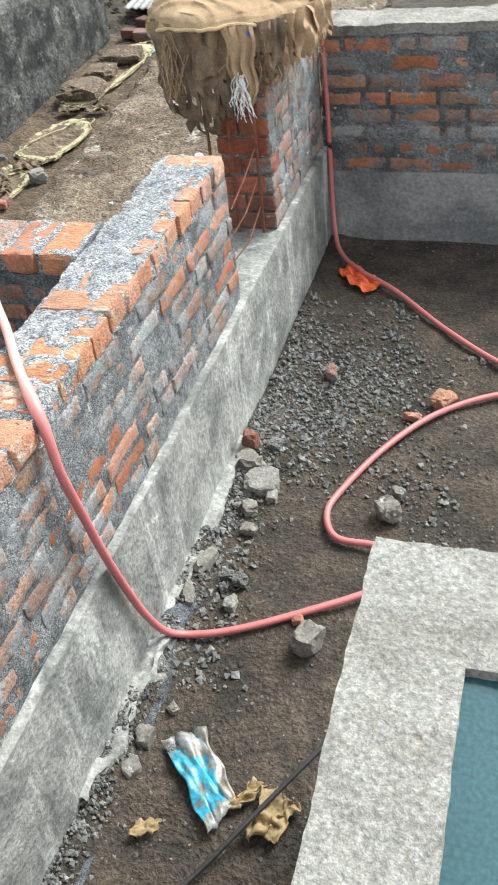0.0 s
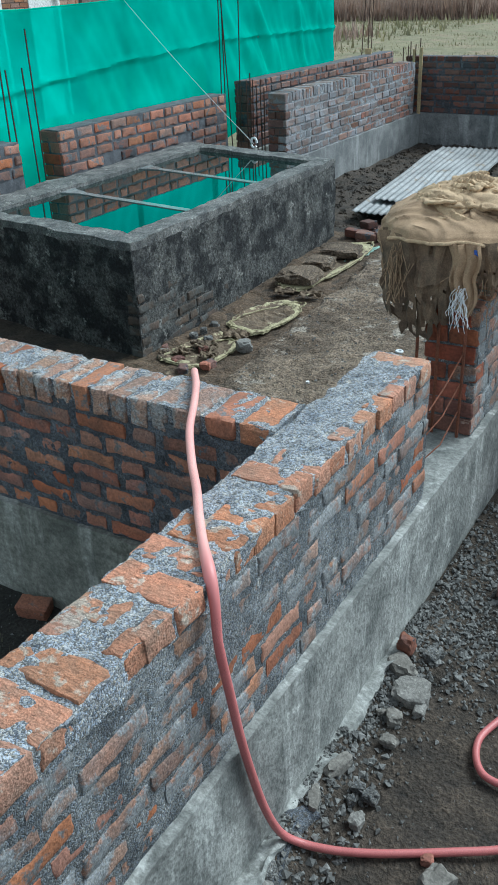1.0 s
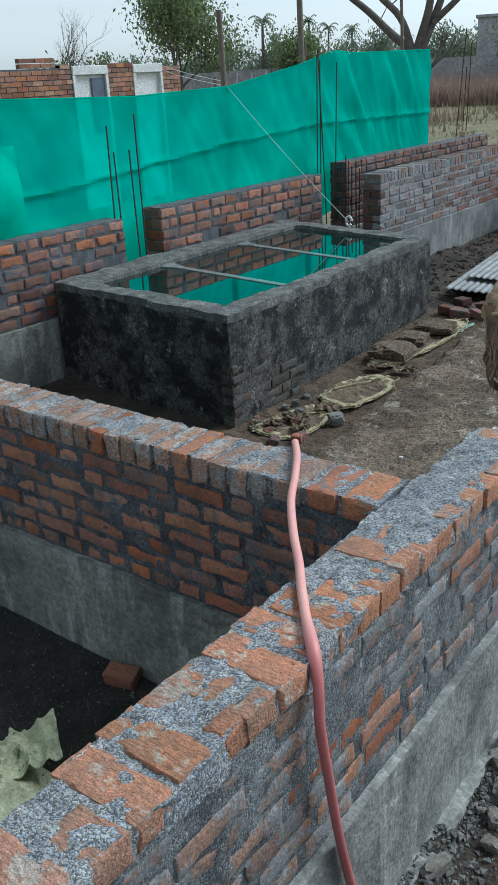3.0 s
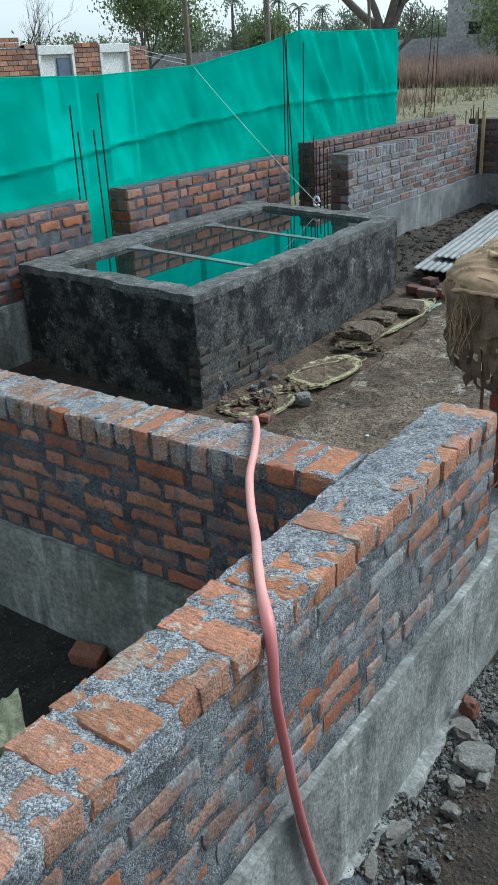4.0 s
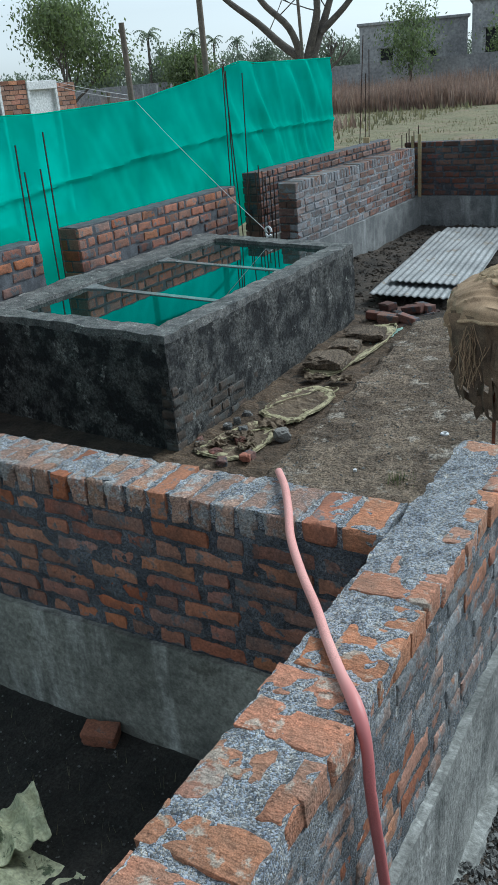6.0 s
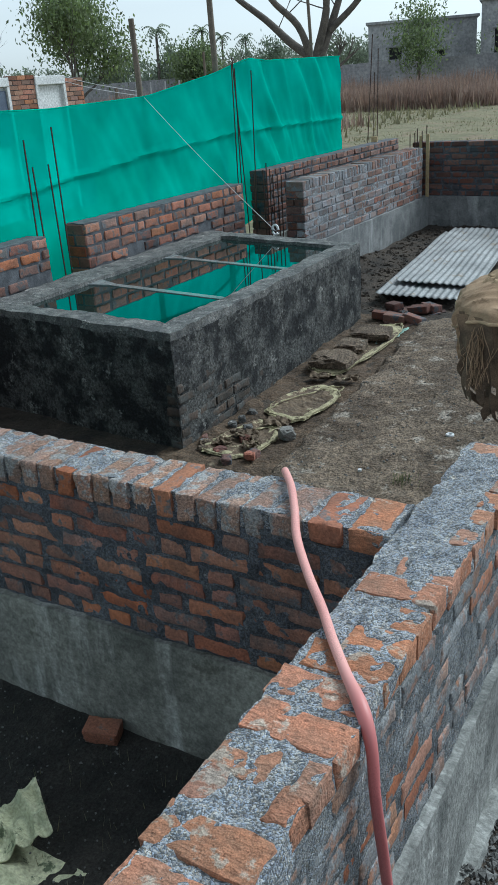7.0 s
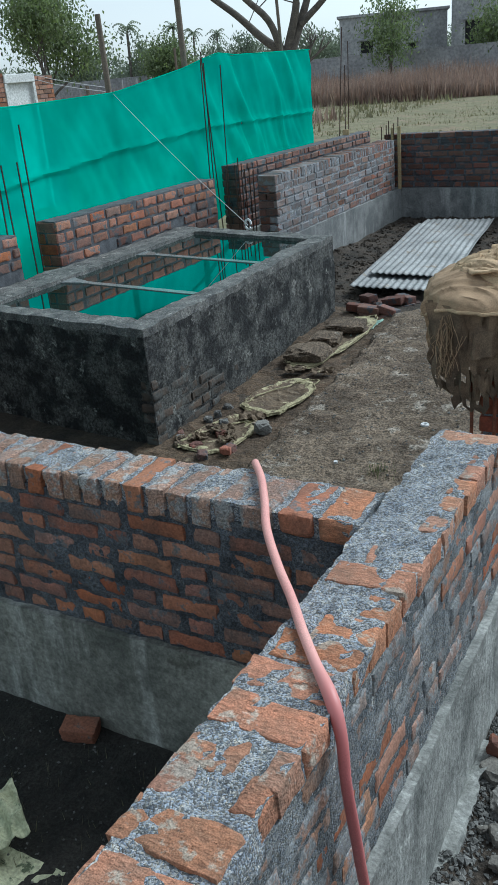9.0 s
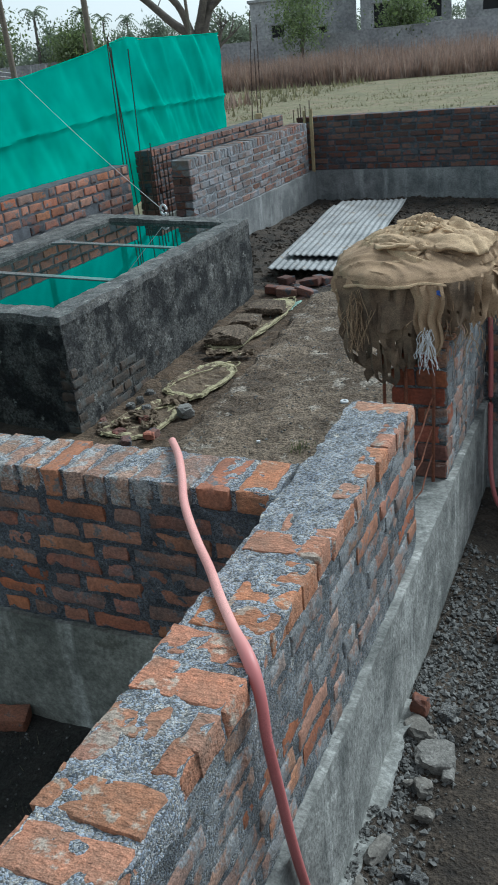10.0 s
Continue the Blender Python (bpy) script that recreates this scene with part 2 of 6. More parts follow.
SHEET = mat("galvanised_sheet", (0.33, 0.335, 0.34), (0.20, 0.203, 0.207), 2.2, 0.6, 0.3, bump=0.1, grain=40, spots=(0.21, 0.18, 0.15), spot_scale=4, spot_at=0.57, speck=0.15)
TIMBER = mat("weathered_timber", (0.20, 0.165, 0.13), (0.13, 0.105, 0.085), 15, 0.9, bump=0.5, grain=90)


# ---------------------------------------------------------------- builders
def mesh_ob(name, bm, material, parent=None, label="", smooth=False):
    me = bpy.data.meshes.new(name)
    bm.to_mesh(me)
    bm.free()
    me.materials.append(material)
    if smooth:
        me.shade_smooth()
        me.set_sharp_from_angle(angle=radians(48))
    ob = new(name, me)
    ob.parent = parent
    if label:
        tagged(ob, label)
    return ob


def part(name, bm, material, parent, label="", smooth=False):
    """One mesh object under a thing or a part."""
    return mesh_ob(name, bm, material, parent, label, smooth)


def thing(name, label, category, group="", kind="", at=(0, 0, 0)):
    e = new(name)
    e.location = at
    return tagged(e, label, category, group, kind)


def box_bm(x0, x1, y0, y1, z0, z1, bevel=0.0):
    bm = bmesh.new()
    bmesh.ops.create_cube(bm, size=1)
    for v in bm.verts:
        v.co = Vector(((x0 + x1) / 2 + v.co.x * (x1 - x0), (y0 + y1) / 2 + v.co.y * (y1 - y0), (z0 + z1) / 2 + v.co.z * (z1 - z0)))
    if bevel:
        bmesh.ops.bevel(bm, geom=bm.edges[:], offset=bevel, segments=1, affect="EDGES")
    return bm


def rough_box(x0, x1, y0, y1, z0, z1, step=0.03, amp=0.008, freq=12.0, amp2=0.0, freq2=3.0):
    """A box whose six sides are fine grids, worn uneven by noise."""
    bm = bmesh.new()
    lo, hi = Vector((x0, y0, z0)), Vector((x1, y1, z1))
    cache = {}

    def vert(p):
        k = (round(p[0], 4), round(p[1], 4), round(p[2], 4))
        if k not in cache:
            q = Vector(p)
            d = noise.noise_vector(q * freq) * amp + noise.noise_vector(q * freq * 2.7) * amp * 0.5
            if amp2:
                d += noise.noise_vector(q * freq2 + Vector((7, 3, 1))) * amp2
            cache[k] = bm.verts.new(q + d)
        return cache[k]

    n = [max(1, round((hi[a] - lo[a]) / step)) for a in range(3)]
    for axis in range(3):
        u, w = (axis + 1) % 3, (axis + 2) % 3
        for side in (0, 1):
            for i in range(n[u]):
                for j in range(n[w]):
                    quad = []
                    for di, dj in ((0, 0), (1, 0), (1, 1), (0, 1)):
                        p = [0, 0, 0]
                        p[axis] = (lo, hi)[side][axis]
                        p[u] = lo[u] + (hi[u] - lo[u]) * (i + di) / n[u]
                        p[w] = lo[w] + (hi[w] - lo[w]) * (j + dj) / n[w]
                        quad.append(vert(p))
                    bm.faces.new(quad if side else quad[::-1])
    return bm


def tube_bm(points, radius, sides=8, taper=None, closed=True, flat=None):
    """A tube along points; taper: the radius at the end."""
    bm = bmesh.new()
    pts = [Vector(p) for p in points]
    rings, up = [], Vector((0, 0, 1))
    for i, p in enumerate(pts):
        d = (pts[min(i + 1, len(pts) - 1)] - pts[max(i - 1, 0)]).normalized()
        side = d.cross(up)
        if side.length < 0.05:
            side = d.cross(Vector((0, 1, 0)))
        side.normalize()
        over = side.cross(d)
        r = radius if taper is None else radius + (taper - radius) * i / (len(pts) - 1)
        if flat:
            r *= flat(i / (len(pts) - 1))
        rings.append([bm.verts.new(p + (side * math.cos(a) + over * math.sin(a)) * r) for a in (2 * math.pi * k / sides for k in range(sides))])
    for a, b in zip(rings, rings[1:]):
        for k in range(sides):
            bm.faces.new((a[k], a[(k + 1) % sides], b[(k + 1) % sides], b[k]))
    if closed:
        bm.faces.new(rings[0][::-1])
        bm.faces.new(rings[-1])
    return bm


def spline(ctrl, per=8):
    """A smooth line through the points."""
    c = [Vector(p) for p in ctrl]
    c = [c[0] * 2 - c[1]] + c + [c[-1] * 2 - c[-2]]
    out = []
    for i in range(1, len(c) - 2):
        for k in range(per):
            t = k / per
            a, b, d, e = c[i - 1], c[i], c[i + 1], c[i + 2]
            out.append(0.5 * (2 * b + (d - a) * t + (2 * a - 5 * b + 4 * d - e) * t * t + (3 * b - a - 3 * d + e) * t**3))
    return out + [c[-2]]


def join(into, bm):
    """Adds bm's faces to into."""
    me = bpy.data.meshes.new("join")
    bm.to_mesh(me)
    bm.free()
    into.from_mesh(me)
    bpy.data.meshes.remove(me)


def sheet_bm(x0, x1, y0, y1, nx, ny, height):
    bm = bmesh.new()
    g = [[bm.verts.new((x0 + (x1 - x0) * i / nx, y0 + (y1 - y0) * j / ny, 0)) for j in range(ny + 1)] for i in range(nx + 1)]
    for row in g:
        for v in row:
            v.co.z = height(v.co.x, v.co.y)
    for i in range(nx):
        for j in range(ny):
            bm.faces.new((g[i][j], g[i + 1][j], g[i + 1][j + 1], g[i][j + 1]))
    return bm


# ---------------------------------------------------------------- brick walls
BL, BW, BH, JOINT = 0.225, 0.105, 0.072, 0.0115
COURSE = BH + JOINT
brick_meshes = {}


def brick_mesh(kind, size, material, n, fine=False):
    """One of a few worn brick shapes, shared between alike bricks."""
    key = (kind, material.name, tuple(round(s, 3) for s in size), n, fine)
    if key not in brick_meshes:
        rnd = random.Random(hash((n, round(size[0] * 1000), round(size[1] * 1000))) & 0xFFFF)
        sx, sy, sz = (s / 2 for s in size)
        if fine:
            bm = rough_box(-sx, sx, -sy, sy, -sz, sz, 0.012, 0.0, 1)
            off = Vector((n * 3.7, n * 1.3, 0))
            for v in bm.verts:
                e = sum(abs(abs(c) - h) < 0.004 for c, h in zip(v.co, (sx, sy, sz)))
                d = noise.noise_vector(v.co * 28 + off) * 0.0022 + noise.noise_vector(v.co * 75 + off) * 0.0014
                pull = (0.004 + 0.012 * max(0.0, noise.noise(v.co * 17 + off))) if e >= 2 else 0
                v.co = v.co * (1 - pull / max(v.co.length, 0.02)) + d
        else:
            bm = box_bm(-sx, sx, -sy, sy, -sz, sz, 0.007)
            for v in bm.verts:
                v.co += Vector([rnd.uniform(-0.0035, 0.0035) for _ in range(3)])
        me = bpy.data.meshes.new("brick")
        bm.to_mesh(me)
        bm.free()
        me.materials.append(material)
        if fine:
            me.shade_smooth()
            me.set_sharp_from_angle(angle=radians(42))
        brick_meshes[key] = me
    return brick_meshes[key]


def lay(parent, size, centre, turn, material, n, fine=False, tilt=(0, 0)):
    ob = new("brick", brick_mesh("b", size, material, n, fine))
    ob.parent = parent
    ob.matrix_local = Matrix.LocRotScale(centre, Euler((tilt[0], tilt[1], turn)), None)
    return ob


def courses(wall, start, turn, length, z0, n, material, thick=BW, seed=1, proud=0.004, soldier=False, wobble=0.003, pick=None, english=True, ch=None, jn=JOINT, lean=0.02, worn=False):
    """Bricks showing on one face: from start (x, y) along the direction turn (radians); the face looks to the right of that way."""
    rnd = random.Random(seed)
    d = Vector((math.cos(turn), math.sin(turn), 0))
    inward = Vector((-d.y, d.x, 0))
    ch = ch or COURSE
    bh = ch - jn
    for c in range(n):
        s = rnd.uniform(-0.03, 0) - (0.115 if c % 2 else 0)
        z = z0 + c * ch + bh / 2 + jn / 2
        while s < length:
            head = english and rnd.random() < 0.25
            run = (BW if head else BL) * rnd.uniform(0.95, 1.04)
            a, b = max(s, 0.0), min(s + run, length)
            s += run + jn * rnd.uniform(0.7, 1.6)
            if b - a < 0.035:
                continue
            q = round((b - a) * 40) / 40
            m = pick(rnd, a, c) if pick else material
            if m is None:
                continue
            p = Vector((start[0], start[1], z)) + d * ((a + b) / 2) + inward * (thick / 2 - proud - rnd.uniform(-wobble, wobble))
            lay(wall, (max(q, 0.04), thick, bh), p, turn + rnd.uniform(-lean, lean) * 0.3, m, rnd.randrange(6), worn, tilt=(rnd.uniform(-lean, lean), rnd.uniform(-lean, lean) * 0.8))
    if soldier:
        z = z0 + n * ch + 0.105 / 2
        s = 0.0
        while s < length - 0.05:
            p = Vector((start[0], start[1], z + rnd.uniform(-0.005, 0.005))) + d * (s + BH / 2) + inward * (0.225 / 2 - proud - rnd.uniform(-0.006, 0.004))
            lay(wall, (BH, 0.222, 0.102), p, turn + rnd.uniform(-0.03, 0.03), pick(rnd, s, n) if pick else material, rnd.randrange(5), fine=soldier == "fine", tilt=(rnd.uniform(-0.02, 0.02), rnd.uniform(-0.04, 0.04)))
            s += BH + rnd.uniform(0.008, 0.018)


def structure(name, label, category="wall"):
    return tagged(new(name), label, category, kind="structure")


# ---------------------------------------------------------------- ground
FIELD = mat("dry_field", (0.215, 0.19, 0.11), (0.14, 0.135, 0.073), 0.6, 0.98, bump=0.6, grain=7, spots=(0.22, 0.17, 0.11), spot_scale=0.9, spot_at=0.53, lift=0.05)


def ground_height(x, y):
    p = Vector((x, y, 0))
    z = 0.018 * noise.noise(p * 2.1) + 0.010 * noise.noise(p * 6.5) + 0.006 * noise.noise(p * 19)
    far = min(1.0, max(0.0, (y - 5.0) / 3.0))
    z += 0.10 * far * (1 if y < 16 else 0.5) + far * 0.05 * noise.noise(p * 1.3)
    if y < 4.5 and x > 0:
        z += 0.05 * math.exp(-((x - 0.06) / 0.07) ** 2) * (1.0 if y < 2.1 else 0.4)
    return z


def ground():
    bm = bmesh.new()
    near_x = np.arange(-6, 2.61, 0.06)
    xs = sorted(set(np.round(np.concatenate([-np.geomspace(6.5, 900, 22), near_x, np.geomspace(3, 900, 24)]), 3)))
    ys = sorted(set(np.round(np.concatenate([-np.geomspace(0.8, 400, 14), np.arange(-0.5, 5.0, 0.05), np.arange(5.0, 14, 0.15), np.geomspace(14.3, 1500, 30)]), 3)))
    grid = [[bm.verts.new((x, y, ground_height(x, y))) for y in ys] for x in xs]
    for i in range(len(xs) - 1):
        for j in range(len(ys) - 1):
            f = bm.faces.new((grid[i][j], grid[i + 1][j], grid[i + 1][j + 1], grid[i][j + 1]))
            f.material_index = 1 if ys[j] > 13.9 or xs[i] < -6.2 or xs[i] > 8 else 0
            f.smooth = True
    ob = mesh_ob("ground", bm, SOIL)
    ob.data.materials.append(FIELD)
    return tagged(ob, "dark damp soil that gives way to dry grassland", "ground", kind="structure")


ground()
tagged(mesh_ob("room_floor", sheet_bm(-3.6, -0.25, -0.9, 2.2, 84, 78, lambda x, y: ground_height(x, y) + 0.045 + 0.01 * noise.noise(Vector((x * 9, y * 9, 2)))), SOIL_SHADED, smooth=True), "damp soil in the unfinished room, blackened for the shade of its walls", "soil", kind="structure")

# ---------------------------------------------------------------- near wall
TOP, PL = 1.105, 0.52


def near_wall():
    w = structure("wall_near", "low brick wall smeared with grey mortar on a concrete plinth")
    part("plinth", rough_box(-0.26, 0.028, -0.8, 4.38, -0.15, PL, 0.035, 0.0018, 9, 0.004, 2.5), PLINTH, w, "pale grey concrete plinth beam", True)
    # The face is coloured darker and the top paler, as sky light falls.
    part("mortar", rough_box(-0.222, -0.003, -0.6, 2.885, PL - 0.004, TOP - 0.066, 0.011, 0.004, 26, 0.004, 8), MORTAR_FACE, w, "smeared mortar, coloured darker than the sky-lit top", True)
    part("top_mortar", rough_box(-0.222, -0.003, -0.6, 2.885, TOP - 0.076, TOP + 0.0008, 0.011, 0.009, 22, 0.010, 8), MORTAR, w, "coarse grey bedding mortar, paled in colour for the sky above", True)
    courses(w, (0, -0.6), math.pi / 2, 3.49, PL, 7, BRICK_SMEAR, seed=4, proud=0.0, wobble=0.0045, ch=0.0733, jn=0.014, lean=0.012, worn=True,
            pick=lambda r, s, c: BRICK if r.random() < 0.24 else BRICK_SMEAR)
    part("mortar_spill", rough_box(0.02, 0.13, -0.3, 1.75, -0.05, 0.035, 0.02, 0.016, 9, 0.03, 4), MORTAR_MID, w, "hardened mortar spill along the plinth", True)
    part("concrete_spill", rough_box(0.0, 0.075, 1.05, 2.6, -0.08, 0.05, 0.014, 0.016, 16, 0.035, 6), PLINTH, w, "broken concrete crust along the plinth foot", True)
    courses(w, (-0.23, 2.12), -math.pi / 2, 2.7, PL, 6, BRICK, seed=9)
    # header course on top: y, and from where to where across
    rnd = random.Random(12)
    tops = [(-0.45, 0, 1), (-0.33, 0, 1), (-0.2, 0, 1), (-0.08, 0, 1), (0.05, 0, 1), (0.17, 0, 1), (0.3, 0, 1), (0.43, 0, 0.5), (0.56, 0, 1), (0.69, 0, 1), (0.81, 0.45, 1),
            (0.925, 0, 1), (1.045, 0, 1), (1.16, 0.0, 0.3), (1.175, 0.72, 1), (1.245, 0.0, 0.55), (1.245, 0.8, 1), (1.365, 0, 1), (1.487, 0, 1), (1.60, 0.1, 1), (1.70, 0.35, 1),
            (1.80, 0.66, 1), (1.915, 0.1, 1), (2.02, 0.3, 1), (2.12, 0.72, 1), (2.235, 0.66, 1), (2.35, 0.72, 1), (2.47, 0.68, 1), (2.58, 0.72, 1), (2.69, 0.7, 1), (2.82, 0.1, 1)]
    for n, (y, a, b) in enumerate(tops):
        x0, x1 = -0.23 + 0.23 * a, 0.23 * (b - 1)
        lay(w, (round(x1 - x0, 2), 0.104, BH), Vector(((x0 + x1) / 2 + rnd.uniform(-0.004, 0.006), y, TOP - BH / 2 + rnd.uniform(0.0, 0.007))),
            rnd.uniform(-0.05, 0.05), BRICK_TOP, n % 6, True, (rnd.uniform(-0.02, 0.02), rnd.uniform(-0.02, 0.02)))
    return w


near_wall()


def cross_wall():
    w = structure("wall_cross", "brick cross wall with a brick-on-edge top course and damp concrete plinth")
    part("plinth", rough_box(-3.6, -0.235, 2.10, 2.36, -0.15, PL, 0.05, 0.006, 8, 0.006, 2.5), PLINTH_DARK, w, "damp grey concrete plinth beam", True)
    # Shaded face darker, open top paler: the light is in these two mortars.
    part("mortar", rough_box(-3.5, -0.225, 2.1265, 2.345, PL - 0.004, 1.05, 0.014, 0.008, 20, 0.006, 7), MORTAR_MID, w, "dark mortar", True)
    part("top_mortar", rough_box(-3.5, -0.225, 2.135, 2.345, 1.04, 1.114, 0.013, 0.009, 20, 0.010, 9), MORTAR, w, "grey mortar smeared over the top, paled for the sky above", True)
    ch = 0.0705
    rnd = random.Random(5)
    for c in range(7):
        s = -3.5 - rnd.uniform(0, 0.1) - (0.11 if c % 2 else 0)
        while s < -0.24:
            run = (BW if rnd.random() < (0.75 if c == 0 else 0.25) else BL) * rnd.uniform(0.94, 1.03)
            b = min(s + run, -0.232)
            if b - s > 0.04:
                lay(w, (round((b - s) * 40) / 40, BW, 0.056), Vector(((s + b) / 2, 2.122 + BW / 2 + rnd.uniform(-0.003, 0.004), PL + ch * (c + 0.5))), rnd.uniform(-0.02, 0.02), BRICK if rnd.random() < (0.8 if c == 0 else 0.5) else BRICK_DIRTY, rnd.randrange(6), True, tilt=(rnd.uniform(-0.02, 0.02), rnd.uniform(-0.015, 0.015)))
            s += run + rnd.uniform(0.018, 0.034)
    s = -3.5
    n = 0
    while s < -0.62:
        lay(w, (0.068, 0.224, 0.100), Vector((s, 2.118 + 0.112 + rnd.uniform(-0.004, 0.006), PL + 7 * ch + 0.055 + rnd.uniform(-0.004, 0.006))), rnd.uniform(-0.05, 0.05), BRICK_EDGE if rnd.random() < 0.85 else BRICK, n % 6, True, (rnd.uniform(-0.02, 0.02), rnd.uniform(-0.06, 0.06)))
        s += 0.068 + rnd.uniform(0.01, 0.022)
        n += 1
    for x, m in ((-0.545, BRICK_EDGE), (-0.42, BRICK), (-0.295, BRICK_TOP)):
        lay(w, (0.222, 0.106, 0.072), Vector((x, 2.232 + rnd.uniform(-0.004, 0.004), 1.121 - 0.039)), math.pi / 2 + rnd.uniform(-0.04, 0.04), m, n % 6, True)
        n += 1
    return w


cross_wall()


def far_near_wall():
    """The stretch past the column gap, and the wall that crosses behind it."""
    w = structure("wall_stub", "brick wall stub with raw toothed end beside the column gap")
    part("mortar", rough_box(-0.222, -0.004, 3.462, 4.39, PL - 0.004, 1.10, 0.016, 0.010, 16, 0.010, 6), MORTAR_FACE, w, "rough grey mortar", True)
    courses(w, (0, 3.455), math.pi / 2, 0.93, PL, 7, BRICK_SMEAR, seed=21, proud=0.0, wobble=0.004, lean=0.012, worn=True)
    courses(w, (-0.23, 3.455), 0.0, 0.23, PL, 7, BRICK_RED, seed=23, proud=0.003, english=False)
    for k in range(7):
        lay(w, (0.222, 0.1, BH), Vector((-0.115, 3.52 + k * 0.125, 1.11 - BH / 2)), 0, BRICK_TOP, k % 6, True)
    g = structure("wall_back", "brick wall with mortar-capped top and damp concrete plinth")
    part("plinth", rough_box(0.03, 3.2, 4.37, 4.64, -0.15, 0.38, 0.05, 0.005, 9, 0.006, 2.5), PLINTH_MID, g, "grey concrete plinth beam", True)
    part("mortar", rough_box(0.0, 3.2, 4.392, 4.61, 0.376, 1.06, 0.018, 0.006, 14, 0.006, 6), MORTAR_FACE, g, "dark mortar", True)
    part("coping", rough_box(0.0, 3.2, 4.385, 4.63, 1.055, 1.10, 0.02, 0.008, 18, 0.006, 5), SLAB, g, "pale mortar capping", True)
    courses(g, (0.005, 4.39), 0.0, 3.1, 0.38, 8, BRICK, seed=31, proud=0.001, wobble=0.005, jn=0.02, worn=True, pick=lambda r, q, c: BRICK if r.random() < 0.45 else BRICK_SMEAR)


BRICK_RED = mat("brick_rust_red", (0.34, 0.105, 0.055), (0.19, 0.065, 0.04), 10, 0.92, bump=0.5, grain=90, spots=(0.1, 0.08, 0.075), spot_scale=14, spot_at=0.6, vary=0.6)
PLINTH_MID = mat("plinth_concrete_grey", (0.27, 0.272, 0.272), (0.14, 0.145, 0.15), 2.4, 0.85, bump=0.4, grain=60, spots=(0.19, 0.195, 0.2), spot_scale=5, spot_at=0.57, streak=((0.39, 0.395, 0.395), 5, 0.56), edge=(0.42, 0.58))
far_near_wall()


def far_walls():
    d = structure("wall_side", "weathered brick side wall in front of the green net")
    for a, b in ((1.2, 5.8), (5.8, 9.1)):
        part("plinth", rough_box(-4.98, -4.72, a, b, -0.1, PL, 0.08, 0.006, 6), PLINTH_DARK, d, "grey concrete plinth beam", True)
    for a, b, seed, top in ((1.4, 5.66, 41, 1.205), (6.165, 8.97, 42, 1.225)):
        part("mortar", rough_box(-4.97, -4.756, a, b, PL - 0.004, top, 0.03, 0.007, 10, 0.006, 5), MORTAR_DARK, d, "dark mortar", True)
        courses(d, (-4.75, a), math.pi / 2, b - a, PL, 7, BRICK, seed=seed, proud=0.003, wobble=0.006, ch=(top - PL) / 7, jn=0.024, worn=True, pick=lambda r, s, c: (BRICK if r.random() < 0.6 else BRICK_DIRTY) if c > 4 or noise.noise(Vector((s * 0.7, c * 0.6, 2))) > 0.22 else None if r.random() < 0.22 else BRICK_DARK if r.random() < 0.6 else BRICK_DIRTY)
        courses(d, (-4.98, a - 0.004), 0.0, 0.23, PL, 7, BRICK_RED, seed=seed + 5, english=False, ch=(top - PL) / 7)
    c = structure("wall_side_far", "brick side wall with a raw dark end")
    part("plinth", box_bm(-5.0, -4.73, 9.46, 13.9, -0.1, PL, 0.01), PLINTH_DARK, c, "grey concrete plinth beam")
    part("mortar", rough_box(-4.97, -4.758, 9.53, 13.9, PL, 1.30, 0.06, 0.006, 8), MORTAR_DARK, c, "dark mortar", True)
    courses(c, (-4.75, 9.525), math.pi / 2, 4.35, PL, 9, BRICK_DARK, seed=45, proud=0.003, wobble=0.006, ch=0.0875, jn=0.022, pick=lambda r, s, k: BRICK_DIRTY if k > 6 else BRICK_DARK)
    courses(c, (-4.98, 9.52), 0.0, 0.23, PL, 9, BRICK_DARK, seed=46, english=False, ch=0.0875)
    e = structure("wall_inner", "grout-washed brick wall with brick-on-edge top and streaked plinth")
    part("plinth", rough_box(-4.2, -3.90, 8.85, 12.93, -0.1, PL + 0.02, 0.1, 0.006, 5), PLINTH_MID, e, "streaked grey plinth beam", True)
    part("mortar", rough_box(-4.155, -3.938, 8.92, 12.75, PL + 0.02, 1.235, 0.04, 0.007, 9), MORTAR, e, "grey mortar", True)
    courses(e, (-3.93, 8.9), math.pi / 2, 3.82, PL + 0.02, 7, BRICK_GREY, seed=51, proud=-0.001, soldier=True, wobble=0.005, ch=0.0865, jn=0.018, pick=lambda r, s, k: BRICK_GREY if s < 1.6 + r.uniform(-0.4, 0.4) else (BRICK_DIRTY if r.random() < 0.6 else BRICK_GREY))
    courses(e, (-4.16, 8.9), 0.0, 0.23, PL + 0.02, 7, BRICK_DARK, seed=52, english=False, ch=0.0865)
    f = structure("wall_end", "long brick end wall on a grey plinth")
    turn = -0.1
    f.matrix_world = Matrix.Translation((-3.93, 13.0, 0)) @ Matrix.Rotation(turn, 4, "Z")
    part("plinth", rough_box(-0.28, 7.0, -0.03, 0.26, -0.1, PL + 0.01, 0.12, 0.006, 5), PLINTH_MID, f, "grey plinth beam", True)
    part("mortar", rough_box(-0.25, 7.0, 0.008, 0.23, PL + 0.01, 1.295, 0.06, 0.006, 8), MORTAR_MID, f, "dark mortar", True)
    courses(f, (-0.26, 0.0), 0.0, 7.2, PL + 0.01, 9, BRICK_DARK, seed=55, proud=0.004, wobble=0.005, ch=0.0865, jn=0.024)


far_walls()


